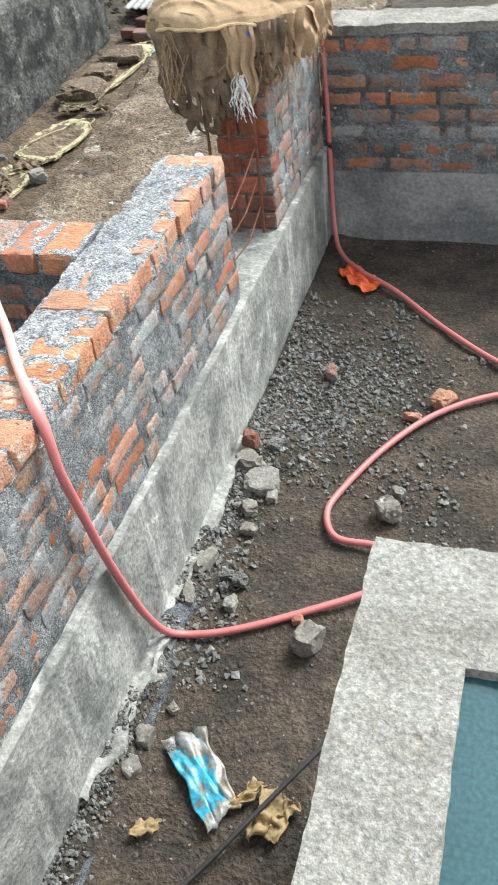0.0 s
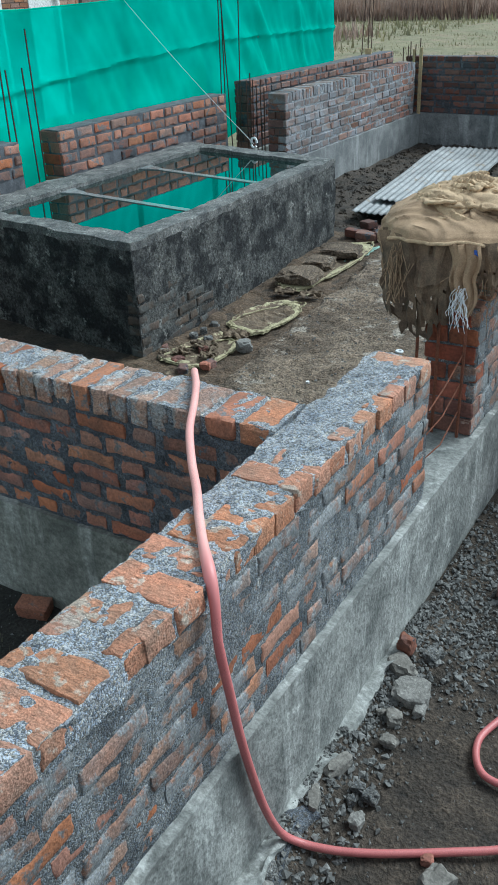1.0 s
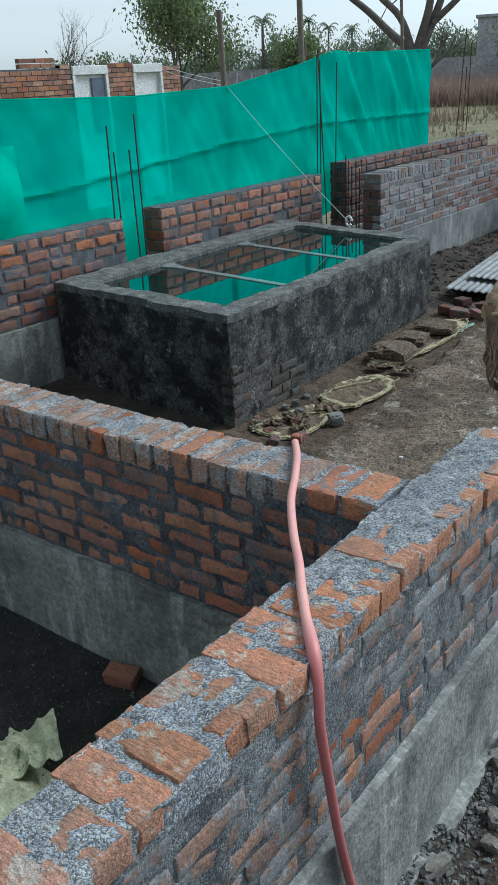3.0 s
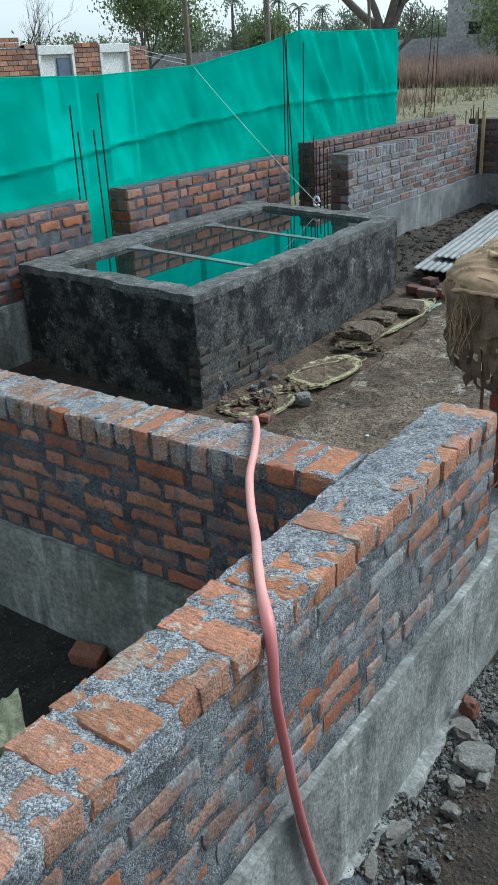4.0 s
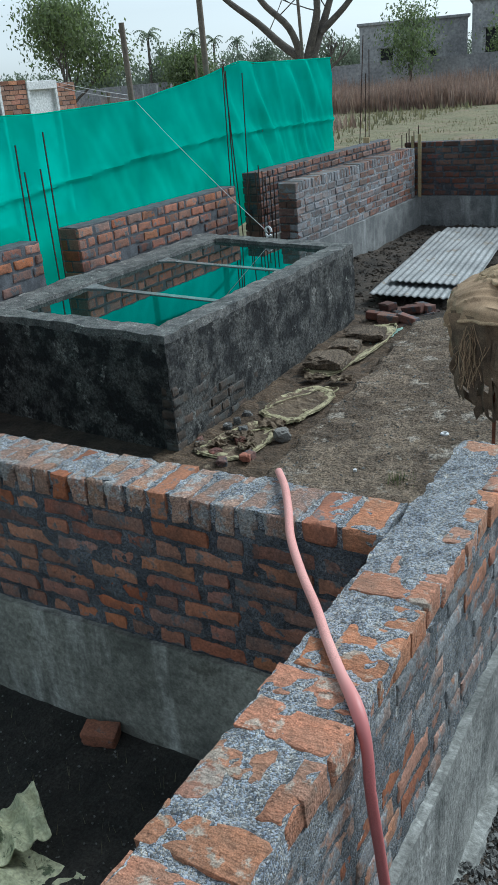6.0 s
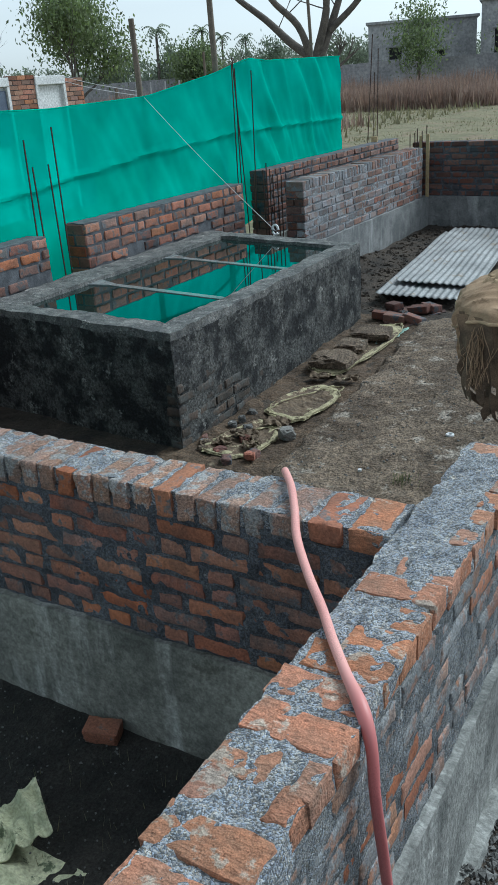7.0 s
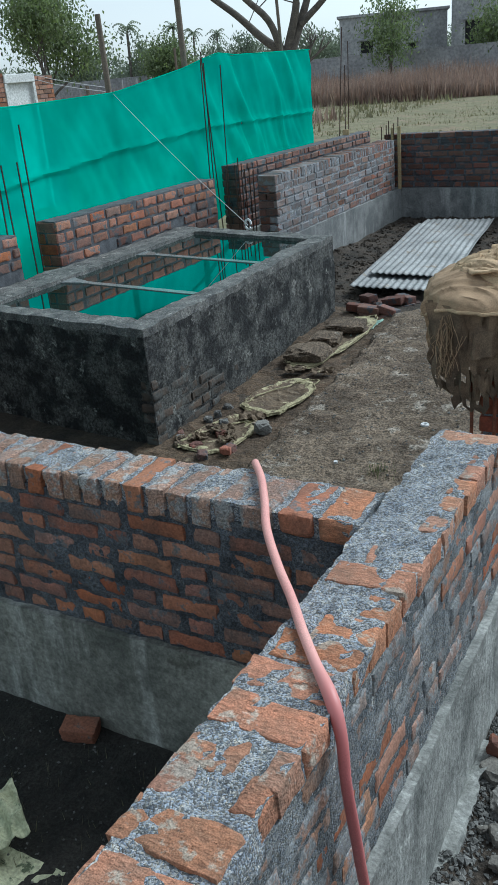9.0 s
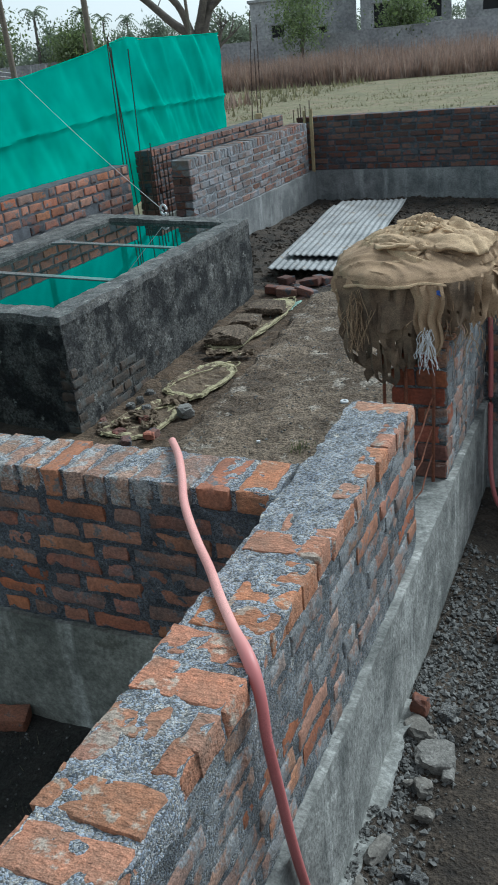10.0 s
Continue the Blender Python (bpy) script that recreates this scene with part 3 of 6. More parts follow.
# ---------------------------------------------------------------- mud crust of the yard
def crust_height(x, y):
    p = Vector((x, y, 0))
    n = noise.noise(p * 2.2) + 0.5 * noise.noise(p * 6)
    edge = min((x + 1.98 + 0.05 * (y - 5.0)) * 13 + 0.5 * noise.noise(p * 9), (7.6 + 0.8 * (x + 2.2) - y) * 3, (-0.3 - x) * 6, (y - 2.4) * 6) + 0.5 * n
    m = max(0.0, min(1.0, edge))
    return ground_height(x, y) - 0.02 + 0.105 * m * m * (3 - 2 * m) + 0.02 * noise.noise(p * 1.7) * m + 0.012 * noise.noise(p * 9) * m + 0.007 * noise.noise(p * 21) * m


tagged(mesh_ob("mud_crust", sheet_bm(-2.45, -0.24, 2.37, 8.8, 150, 330, crust_height), MUD, smooth=True), "dried grey-brown mud crust over the yard", "ground", kind="structure")


tagged(mesh_ob("mud_trough", sheet_bm(-2.8, -1.85, 4.0, 7.85, 60, 220, lambda x, y: ground_height(x, y) + 0.010 + 0.022 * noise.noise(Vector((x * 5, y * 5, 3))) + 0.010 * noise.noise(Vector((x * 16, y * 16, 1)))), MUD_WET, smooth=True), "wet brown mud in the trough along the tank", "mud", kind="structure")


# ---------------------------------------------------------------- water tank
def warp(bm, corners, x0, x1, y0, y1):
    """Moves a box's plan onto four corners: front left, front right, back right, back left."""
    a, b, c, d = (Vector((*p, 0)) for p in corners)
    for v in bm.verts:
        s, t = (v.co.x - x0) / (x1 - x0), (v.co.y - y0) / (y1 - y0)
        p = (a * (1 - s) + b * s) * (1 - t) + (d * (1 - s) + c * s) * t
        v.co.x, v.co.y = p.x, p.y
    return bm


def basin(x0, x1, y0, y1, z0, z1, rim, floor, step, amp):
    """An open box with thick sides, worn uneven."""
    bm = bmesh.new()
    for a in ((x0, x1, y0, y0 + rim), (x0, x1, y1 - rim, y1), (x0, x0 + rim, y0 + rim, y1 - rim), (x1 - rim, x1, y0 + rim, y1 - rim)):
        join(bm, rough_box(*a, z0, z1, step, amp, 10, amp, 3))
    join(bm, rough_box(x0 + rim, x1 - rim, y0 + rim, y1 - rim, z0, floor, 0.2, 0.0))
    return bm


WATER = bpy.data.materials.new("still_water")
WATER.use_nodes = True
_n = WATER.node_tree.nodes
_b = _n["Principled BSDF"]
_b.inputs["Base Color"].default_value, _b.inputs["Roughness"].default_value, _b.inputs["IOR"].default_value = (0.006, 0.02, 0.018, 1), 0.015, 2.05
_w = _n.new("ShaderNodeTexNoise")
_w.inputs["Scale"].default_value, _w.inputs["Detail"].default_value = 7, 2
_u = _n.new("ShaderNodeBump")
_u.inputs["Strength"].default_value, _u.inputs["Distance"].default_value = 0.012, 0.01
WATER.node_tree.links.new(_w.outputs["Fac"], _u.inputs["Height"])
WATER.node_tree.links.new(_u.outputs[0], _b.inputs["Normal"])

WET_SLAB = mat("wet_cement", (0.24, 0.26, 0.265), (0.19, 0.205, 0.21), 6, 0.12, bump=0.05, grain=60)
WET_SLAB.node_tree.nodes["Principled BSDF"].inputs["IOR"].default_value = 1.7
BRICK_MUDDY = mat("brick_muddy", (0.095, 0.066, 0.05), (0.045, 0.038, 0.033), 6, 0.93, bump=0.8, grain=60, spots=(0.075, 0.075, 0.072), spot_scale=7, spot_at=0.5, vary=0.6, lift=0.01)
TANK_PLAN = ((-4.71, 4.745), (-2.685, 4.51), (-2.735, 7.70), (-4.71, 8.13))


def main_tank():
    """Built on a plan of 2.05 by 3.3 m, then set onto the four corners."""
    t = thing("water_tank", "black-plastered masonry water tank standing in the yard", "water tank")
    W, D = 2.05, 3.3
    sides = ((0, W, 0, 0.19), (0, W, D - 0.2, D), (0, 0.34, 0.19, D - 0.2), (W - 0.19, W, 0.19, D - 0.2))
    body, rim = rough_box(0, W, 0, D, -0.1, 0.775, 0.045, 0.010, 8, 0.014, 3), bmesh.new()
    for a in sides:
        join(rim, rough_box(*a, 0.772, 0.832, 0.03, 0.010, 8, 0.014, 3))
    part("body", warp(body, TANK_PLAN, 0, W, 0, D), TANK, t, "black cement-plastered sides", True)
    part("rim", warp(rim, TANK_PLAN, 0, W, 0, D), RIM, t, "worn grey cement rim", True)
    for y in (1.02, 2.12):
        bar = rough_box(0.33, W - 0.18, y, y + 0.065, 0.79, 0.803, 0.08, 0.0012, 10)
        part("tie_bar", warp(bar, TANK_PLAN, 0, W, 0, D), WET_SLAB, t, "pale wet concrete tie bar", True)
        wedge = bmesh.new()
        v = [wedge.verts.new(p) for p in ((0.335, y - 0.06, 0.793), (0.335, y + 0.115, 0.793), (0.55, y + 0.055, 0.793), (0.55, y, 0.793), (0.335, y - 0.06, 0.806), (0.335, y + 0.125, 0.806), (0.55, y + 0.066, 0.806), (0.55, y - 0.001, 0.806))]
        for f in ((0, 1, 2, 3), (7, 6, 5, 4), (0, 4, 5, 1), (1, 5, 6, 2), (2, 6, 7, 3), (3, 7, 4, 0)):
            wedge.faces.new([v[k] for k in f])
        part("tie_foot", warp(wedge, TANK_PLAN, 0, W, 0, D), WET_SLAB, t, "pale haunched foot of the tie bar")
    courses(t, (-2.683, 4.515), math.atan2(3.19, -0.05), 3.18, 0.0, 6, BRICK_MUDDY, seed=63, proud=0.004, wobble=0.007, ch=0.08, jn=0.02, worn=True, pick=lambda r, q, k: BRICK_MUDDY if q < 1.2 - 0.18 * k + r.uniform(-0.3, 0.3) else None)
    w = mesh_ob("water", warp(box_bm(0.3, W - 0.15, 0.15, D - 0.16, 0.5, 0.797), TANK_PLAN, 0, W, 0, D), WATER)
    tagged(w, "still dark water that mirrors the green net", "water", kind="structure")


main_tank()


def side_tank():
    t = thing("concrete_tank", "whitish cement tank with a thick rough rim", "water tank")
    part("body", basin(0.824, 2.39, -1.19, 1.29, -0.1, 0.97, 0.18, 0.5, 0.05, 0.004), SLAB, t, "whitish rough cement sides", True)
    rim = bmesh.new()
    join(rim, rough_box(0.814, 1.016, -1.2, 1.034, 0.95, 1.0, 0.014, 0.005, 16, 0.006, 5))
    join(rim, rough_box(0.814, 2.4, 1.03, 1.302, 0.95, 1.0, 0.014, 0.005, 16, 0.006, 5))
    part("rim", rim, RIM_PALE, t, "pale trowelled rim with worn edges", True)
    w = mesh_ob("water", box_bm(0.95, 2.3, -1.1, 1.15, 0.7, 0.975), POOL)
    tagged(w, "cloudy blue-green water in the cement tank", "water", kind="structure")


RIM_PALE = mat("whitish_cement", (0.25, 0.243, 0.23), (0.165, 0.156, 0.143), 6, 0.93, bump=1.0, grain=70, spots=(0.125, 0.105, 0.087), spot_scale=5, spot_at=0.60, speck=0.2, lift=0.007, sand=0.2)
POOL = mat("cloudy_water", (0.03, 0.08, 0.095), (0.026, 0.07, 0.084), 1.5, 0.12, bump=0.0)
side_tank()




# ---------------------------------------------------------------- column bars
def bar(name, pts, r, material, parent, label=""):
    return part(name, tube_bm(pts, r, 6), material, parent, label)


def column_bars():
    t = thing("column_bars", "rusty reinforcement bars rising from the column gap", "rebar")
    for x, y, top in ((-0.262, 3.43, 1.30), (-0.17, 3.43, 1.35), (-0.055, 3.43, 1.35)):
        bar("rod", [(x, y, 0.50), (x + 0.004, y, 0.9), (x, y + 0.006, top)], 0.0075, RUST, t)
    for k, z in enumerate((0.86, 0.73, 0.60)):
        bar("stirrup", [(-0.06 - 0.02 * k, 3.06, z - 0.05), (-0.05, 3.2, z - 0.005), (-0.06, 3.33, z + 0.01), (-0.055, 3.45, z + 0.06)], 0.0032, RUST, t, "twisted rusty tie")


column_bars()


def bar_cluster(spots, label):
    """Spots: foot x, y, z; top x, y, z."""
    t = thing("starter_bars", label, "rebar")
    for k, (x, y, z0, u, v, z1) in enumerate(spots):
        bend = 0.008 * math.sin(k * 2.3)
        bar("rod", [(x, y, z0), ((x + u) / 2 + bend, (y + v) / 2 - bend, (z0 + z1) / 2), (u, v, z1)], 0.0075, STEEL, t)
    return t


bar_cluster(((-4.86, 5.65, 0.4, -4.86, 5.687, 1.986), (-4.86, 5.755, 0.4, -4.86, 5.742, 1.765), (-4.86, 5.95, 0.4, -4.86, 5.936, 1.767), (-4.86, 6.03, 0.4, -4.86, 6.039, 2.062)), "dark steel column bars before the net")
bar_cluster(((-4.86, 9.03, 0.4, -4.86, 9.08, 2.50), (-4.86, 9.25, 0.4, -4.86, 9.10, 2.564), (-4.86, 9.12, 0.4, -4.86, 9.14, 2.45), (-4.86, 9.42, 0.4, -4.86, 9.506, 2.421)), "tall dark steel column bars beside the net")
bar_cluster([(x, y, 0.0, x + e, y, z) for x, y, z, e in ((-4.62, 8.98, 1.33, 0.02), (-4.52, 9.05, 1.36, 0.0), (-4.40, 8.96, 1.38, 0.02), (-4.32, 9.02, 1.32, 0.0), (-4.25, 8.95, 1.30, 0.02), (-4.45, 9.15, 1.3, 0.0), (-4.57, 9.2, 1.42, 0.01))], "short rusty column bars between two walls")
bar_cluster(((-5.1, 13.4, 0.9, -4.973, 13.4, 2.83), (-4.93, 13.4, 0.9, -4.884, 13.4, 2.63), (-5.02, 13.5, 0.9, -4.99, 13.5, 2.3)), "tall thin steel bars at the far corner")
bar_cluster([(x, y, 0.5, x, y, z) for x, y, z in ((-4.06, 12.86, 1.50), (-4.0, 12.9, 1.46), (-3.93, 12.9, 1.54), (-4.12, 12.92, 1.44), (-4.18, 12.88, 1.42))], "short steel bars at the wall corner")


def plank(x, y, z0, z1, w):
    tagged(mesh_ob("plank", box_bm(x - w / 2, x + w / 2, y - 0.012, y + 0.012, z0, z1, 0.004), PALE_WOOD), "pale shuttering plank set upright at the wall corner", "plank")


PALE_WOOD = mat("pale_wood", (0.47, 0.36, 0.2), (0.36, 0.27, 0.15), 14, 0.85, bump=0.3, grain=80)
plank(-3.90, 12.86, 0.53, 1.42, 0.05)
plank(-4.02, 12.9, 0.53, 1.40, 0.04)
plank(-4.92, 13.3, 1.1, 1.38, 0.1)


# ---------------------------------------------------------------- jute over the column
def ridge(p):
    """Sharp-crested creases."""
    return (1 - abs(noise.noise(p))) ** 3


def drape(cx, cy, rx, ry, ztop, drop, skirt, seed, n=170, m=70, keep=None, pleat=0.05, crease=0.02, hem=None, span=None):
    """Sacking laid over a heap: a creased dome that turns down into a pleated skirt; hem gathers its lower edge."""
    bm = bmesh.new()
    off = Vector((seed * 5.1, seed * 2.3, 0))
    rings = []
    for j in range(m + 1):
        row = []
        for i in range(n):
            a = 2 * math.pi * i / n
            s = j / m
            if span:
                lo, hi = span(a)
                s = lo + max(0.0, hi - lo) * s
            d = Vector((math.cos(a), math.sin(a), 0))
            torn = 0.0 if hem is not None else 1.0
            edge = skirt(a) * (1 + torn * (0.3 * noise.noise(d * 5 + off) + 0.25 * noise.noise(d * 19 + off)) + 0.25 * noise.noise(d * 2 + off))
            if s < 0.6:
                u = s / 0.6
                r, z = math.sin(u * 1.45), ztop - drop * (1 - math.cos(u * 1.45))
            else:
                u = (s - 0.6) / 0.4
                r, z = 0.993 + 0.03 * u, ztop - drop * 0.88 - edge * u
            fold = pleat * max(0.0, s - 0.3) * (noise.noise(d * 3.2 + off) + 0.8 * noise.noise(d * 9 + off) + 0.4 * torn * noise.noise(d * 24 + off))
            p = Vector((cx + d.x * (rx * r + fold), cy + d.y * (ry * r + fold), z))
            out = Vector((d.x * r, d.y * r, 1.1 - s)).normalized()
            # long creases that run across the heap, sharp at their crests
            w = p.y * 1.0 + 0.35 * p.x + 0.10 * noise.noise(p * 4 + off)
            c = ridge(Vector((w * 13, p.x * 1.6, p.z * 5)) + off) + 0.6 * ridge(Vector((w * 24, p.x * 3.5, p.z * 9 + 3)) + off) + 0.35 * ridge(p * 17 + off)
            p += out * crease * (c - 0.7) * (1.0 if s < 0.5 else 0.55) + noise.noise_vector(p * 5 + off) * 0.022
            row.append(bm.verts.new(p))
        rings.append(row)
    if hem is not None:
        hem += [v.co.copy() for v in rings[-1]]
    for j in range(m):
        for i in range(n):
            if keep is None or keep(2 * math.pi * i / n, j / m):
                bm.faces.new((rings[j][i], rings[j][(i + 1) % n], rings[j + 1][(i + 1) % n], rings[j + 1][i]))
    for v in [v for v in bm.verts if not v.link_faces]:
        bm.verts.remove(v)
    bmesh.ops.remove_doubles(bm, verts=bm.verts[:], dist=0.0005)
    return bm


def rag_bm(top, width, length, seed, face=0.0, torn=1.0):
    """A hanging strip of sacking with a torn lower end."""
    bm = bmesh.new()
    n, m = 12, 26
    ax = Vector((math.cos(face), math.sin(face), 0))
    out = Vector((ax.y, -ax.x, 0))
    g = []
    for i in range(n + 1):
        u = i / n - 0.5
        ln = length * (1 + (0.1 + 0.25 * torn) * noise.noise(Vector((u * 6, seed, 0))) + 0.15 * torn * noise.noise(Vector((u * 25, seed, 4))))
        row = []
        for j in range(m + 1):
            t = j / m
            p = Vector(top) + ax * (u * width * (1 - 0.35 * t)) + Vector((0, 0, -ln * t))
            p += out * (0.035 * noise.noise(Vector((u * 5, t * 2, seed))) + 0.018 * noise.noise(Vector((u * 14, t * 3, seed + 2))) + 0.02 * math.sin(t * 2.5))
            p += ax * (0.025 * noise.noise(Vector((t * 3, seed, 7))))
            row.append(bm.verts.new(p))
        g.append(row)
    for i in range(n):
        for j in range(m):
            if not (torn and j > m * 0.5 and noise.noise(Vector((i * 0.9, j * 0.25, seed * 3))) > 0.28):
                bm.faces.new((g[i][j], g[i + 1][j], g[i + 1][j + 1], g[i][j + 1]))
    for v in [v for v in bm.verts if not v.link_faces]:
        bm.verts.remove(v)
    return bm


def strand(p, length, rnd, r=0.0016):
    pts = [Vector(p)]
    for k in range(6):
        pts.append(pts[-1] + Vector((rnd.uniform(-0.014, 0.014), rnd.uniform(-0.014, 0.008), -length / 6)))
    return tube_bm(pts, r, 4)


def jute_heap():
    t = thing("jute_sacks", "frayed brown jute sacks draped over the column bars", "sacking", at=(0.018, 0, 0))
    bump = lambda a, c, w: math.exp(-((((a - c + math.pi) % (2 * math.pi)) - math.pi) / w) ** 2)  # noqa: E731
    part("under_sack", drape(-0.20, 3.80, 0.31, 0.41, 1.42, 0.14, lambda a: 0.04 + 0.05 * bump(a, 4.3, 0.55) + 0.05 * bump(a, 3.4, 0.5), 3, pleat=0.10), BURLAP_OLD_SHADED, t, "weathered jute hanging in rags, darkened for shade under the sacks", True)
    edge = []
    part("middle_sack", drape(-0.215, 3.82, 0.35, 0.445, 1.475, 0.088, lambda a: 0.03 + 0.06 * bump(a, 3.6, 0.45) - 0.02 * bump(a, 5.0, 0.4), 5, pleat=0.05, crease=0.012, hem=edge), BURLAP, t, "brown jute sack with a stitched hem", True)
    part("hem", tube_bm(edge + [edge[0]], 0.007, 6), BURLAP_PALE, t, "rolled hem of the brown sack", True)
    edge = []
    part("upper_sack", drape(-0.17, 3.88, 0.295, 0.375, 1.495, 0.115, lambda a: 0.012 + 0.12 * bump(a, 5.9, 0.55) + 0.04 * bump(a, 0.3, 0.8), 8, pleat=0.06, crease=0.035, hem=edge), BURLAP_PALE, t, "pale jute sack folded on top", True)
    part("hem", tube_bm(edge + [edge[0]], 0.008, 6), BURLAP, t, "frayed edge of the pale sack", True)
    # folds: seed, height over the sack, from which to which angle, from which to which ring
    layers = ((3, 0.010, 2.6, 4.9, 0.10, 0.52, BURLAP_PALE), (4, 0.018, 3.2, 6.1, 0.08, 0.36, BURLAP_PALE), (6, 0.028, 2.2, 5.4, 0.0, 0.20, BURLAP_PALE), (11, 0.024, 3.0, 4.6, 0.27, 0.42, BURLAP_PALE),
              (7, 0.012, 4.9, 6.28, 0.15, 0.66, BURLAP), (9, 0.022, 5.0, 6.28, 0.26, 0.50, BURLAP_PALE), (13, 0.03, 5.2, 6.28, 0.10, 0.27, BURLAP_PALE))
    for sd, grow, a0, a1, s0, s1, m in layers:
        def span(a, sd=sd, a0=a0, a1=a1, s0=s0, s1=s1):
            w = 0.07 * noise.noise(Vector((a * 2.2, sd, 0))) + 0.02 * noise.noise(Vector((a * 8, sd, 4)))
            u = max(0.0, min(1.0, (a - a0) / 0.5, (a1 - a) / 0.5)) ** 0.6
            c = (s0 + s1) / 2 + w
            return max(0.0, c - (s1 - s0) / 2 * u), c + (s1 - s0) / 2 * u
        fold = drape(-0.17, 3.88, 0.295 + grow, 0.375 + grow, 1.498 + grow, 0.115, lambda a: 0.03, sd, n=220, m=26, pleat=0.05, crease=0.026, span=span, keep=lambda a, s, a0=a0, a1=a1: a0 < a < a1)
        ob = part("fold", fold, m, t, "crumpled fold of jute", True)
        ob.modifiers.new("thickness", "SOLIDIFY").thickness = 0.012
    rags = ((-0.445, 3.53, 0.18, 0.21, 0.75, 0, BURLAP), (-0.395, 3.475, 0.20, 0.29, 0.5, 0.2, BURLAP_OLD_SHADED), (-0.345, 3.44, 0.26, 0.37, 0.3, 0.25, BURLAP_OLD_SHADED), (-0.28, 3.415, 0.25, 0.42, 0.1, 0.3, BURLAP_OLD_SHADED),
            (-0.20, 3.40, 0.22, 0.34, -0.1, 0.3, BURLAP_OLD_SHADED), (-0.15, 3.43, 0.16, 0.28, 0.05, 0.4, BURLAP_OLD_SHADED), (-0.085, 3.385, 0.13, 0.27, -0.08, 0, BURLAP),
            (0.00, 3.44, 0.17, 0.19, -0.3, 1, BURLAP_OLD_SHADED), (0.06, 3.50, 0.18, 0.18, -0.7, 0.6, BURLAP), (0.11, 3.60, 0.22, 0.19, -1.1, 0.6, BURLAP), (0.14, 3.75, 0.24, 0.16, -1.4, 0.6, BURLAP))
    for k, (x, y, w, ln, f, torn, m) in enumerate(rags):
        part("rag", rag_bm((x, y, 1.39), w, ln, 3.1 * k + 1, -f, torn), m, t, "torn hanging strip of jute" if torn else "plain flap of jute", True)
    rnd = random.Random(6)
    bm = bmesh.new()
    for k in range(14):
        join(bm, strand((-0.385 + rnd.gauss(0, 0.012), 3.405 + rnd.gauss(0, 0.01), 1.345 + rnd.uniform(-0.04, 0.02)), rnd.uniform(0.12, 0.24), rnd, 0.0019))
    for k in range(48):
        a = rnd.gauss(4.2, 0.18) if k < 8 else rnd.gauss(5.5, 0.35) if k < 46 else rnd.uniform(3.3, 6.3)
        join(bm, strand((-0.20 + 0.365 * math.cos(a), 3.80 + 0.455 * math.sin(a), rnd.uniform(1.16, 1.36)), rnd.uniform(0.04, 0.17), rnd))
    tagged(part("loose_threads", bm, BURLAP, t, "frayed jute threads"), kind="stuff")
    bm = bmesh.new()
    for k in range(26):
        join(bm, strand((-0.075 + rnd.uniform(-0.02, 0.02), 3.335 + rnd.uniform(-0.01, 0.01), 1.225 + rnd.uniform(-0.03, 0.01)), rnd.uniform(0.09, 0.16), rnd, 0.0014))
    tagged(part("white_strips", bm, WHITE, t, "shredded white plastic strips"), kind="stuff")
    part("blue_tag", rough_box(-0.05, -0.03, 3.375, 3.383, 1.352, 1.372, 0.005, 0.007, 70), BLUE, t, "small blue plastic scrap")


WHITE = mat("white_plastic", (0.72, 0.73, 0.74), (0.6, 0.6, 0.62), 10, 0.5, bump=0.2)
BLUE = mat("blue_plastic", (0.05, 0.13, 0.5), (0.03, 0.08, 0.35), 10, 0.5, bump=0.2)
jute_heap()


# ---------------------------------------------------------------- hoses
def hose(name, label, ctrl, r=0.0125):
    t = thing(name, label, "hose")
    line = spline(ctrl, 9)
    k = 8 * 9 + 3
    part("hose_run", tube_bm(line[: k + 1], r, 12), HOSE, t, "sun-bleached pink rubber", True)
    part("hose_run", tube_bm(line[k:], r, 12), HOSE_DEEP, t, "dull red rubber", True)
    sleeve = tube_bm(line[k - 14 : k + 10], r * 1.03, 12, flat=lambda u: 0.975 + 0.27 * math.sin(math.pi * u) ** 2)
    part("joint_sleeve", sleeve, HOSE_MID, t, "swollen joint where the hose bends", True)


HOSE_DEEP = mat("red_rubber", (0.52, 0.165, 0.165), (0.45, 0.13, 0.13), 3, 0.45, bump=0.03, grain=500)
HOSE_MID = mat("rose_rubber", (0.60, 0.22, 0.215), (0.54, 0.18, 0.18), 3, 0.45, bump=0.03, grain=500)
_n, _l = HOSE_MID.node_tree.nodes, HOSE_MID.node_tree.links
_g, _x, _r = _n.new("ShaderNodeNewGeometry"), _n.new("ShaderNodeSeparateXYZ"), _n.new("ShaderNodeValToRGB")
_m = _n.new("ShaderNodeMapRange")
_m.inputs[1].default_value, _m.inputs[2].default_value = 1.41, 1.55
_r.color_ramp.elements[0].color, _r.color_ramp.elements[1].color = (0.50, 0.155, 0.155, 1), (0.70, 0.35, 0.32, 1)
_l.new(_g.outputs["Position"], _x.inputs[0])
_l.new(_x.outputs[1], _m.inputs[0])
_l.new(_m.outputs[0], _r.inputs["Fac"])
_l.new(_r.outputs[0], _n["Principled BSDF"].inputs["Base Color"])
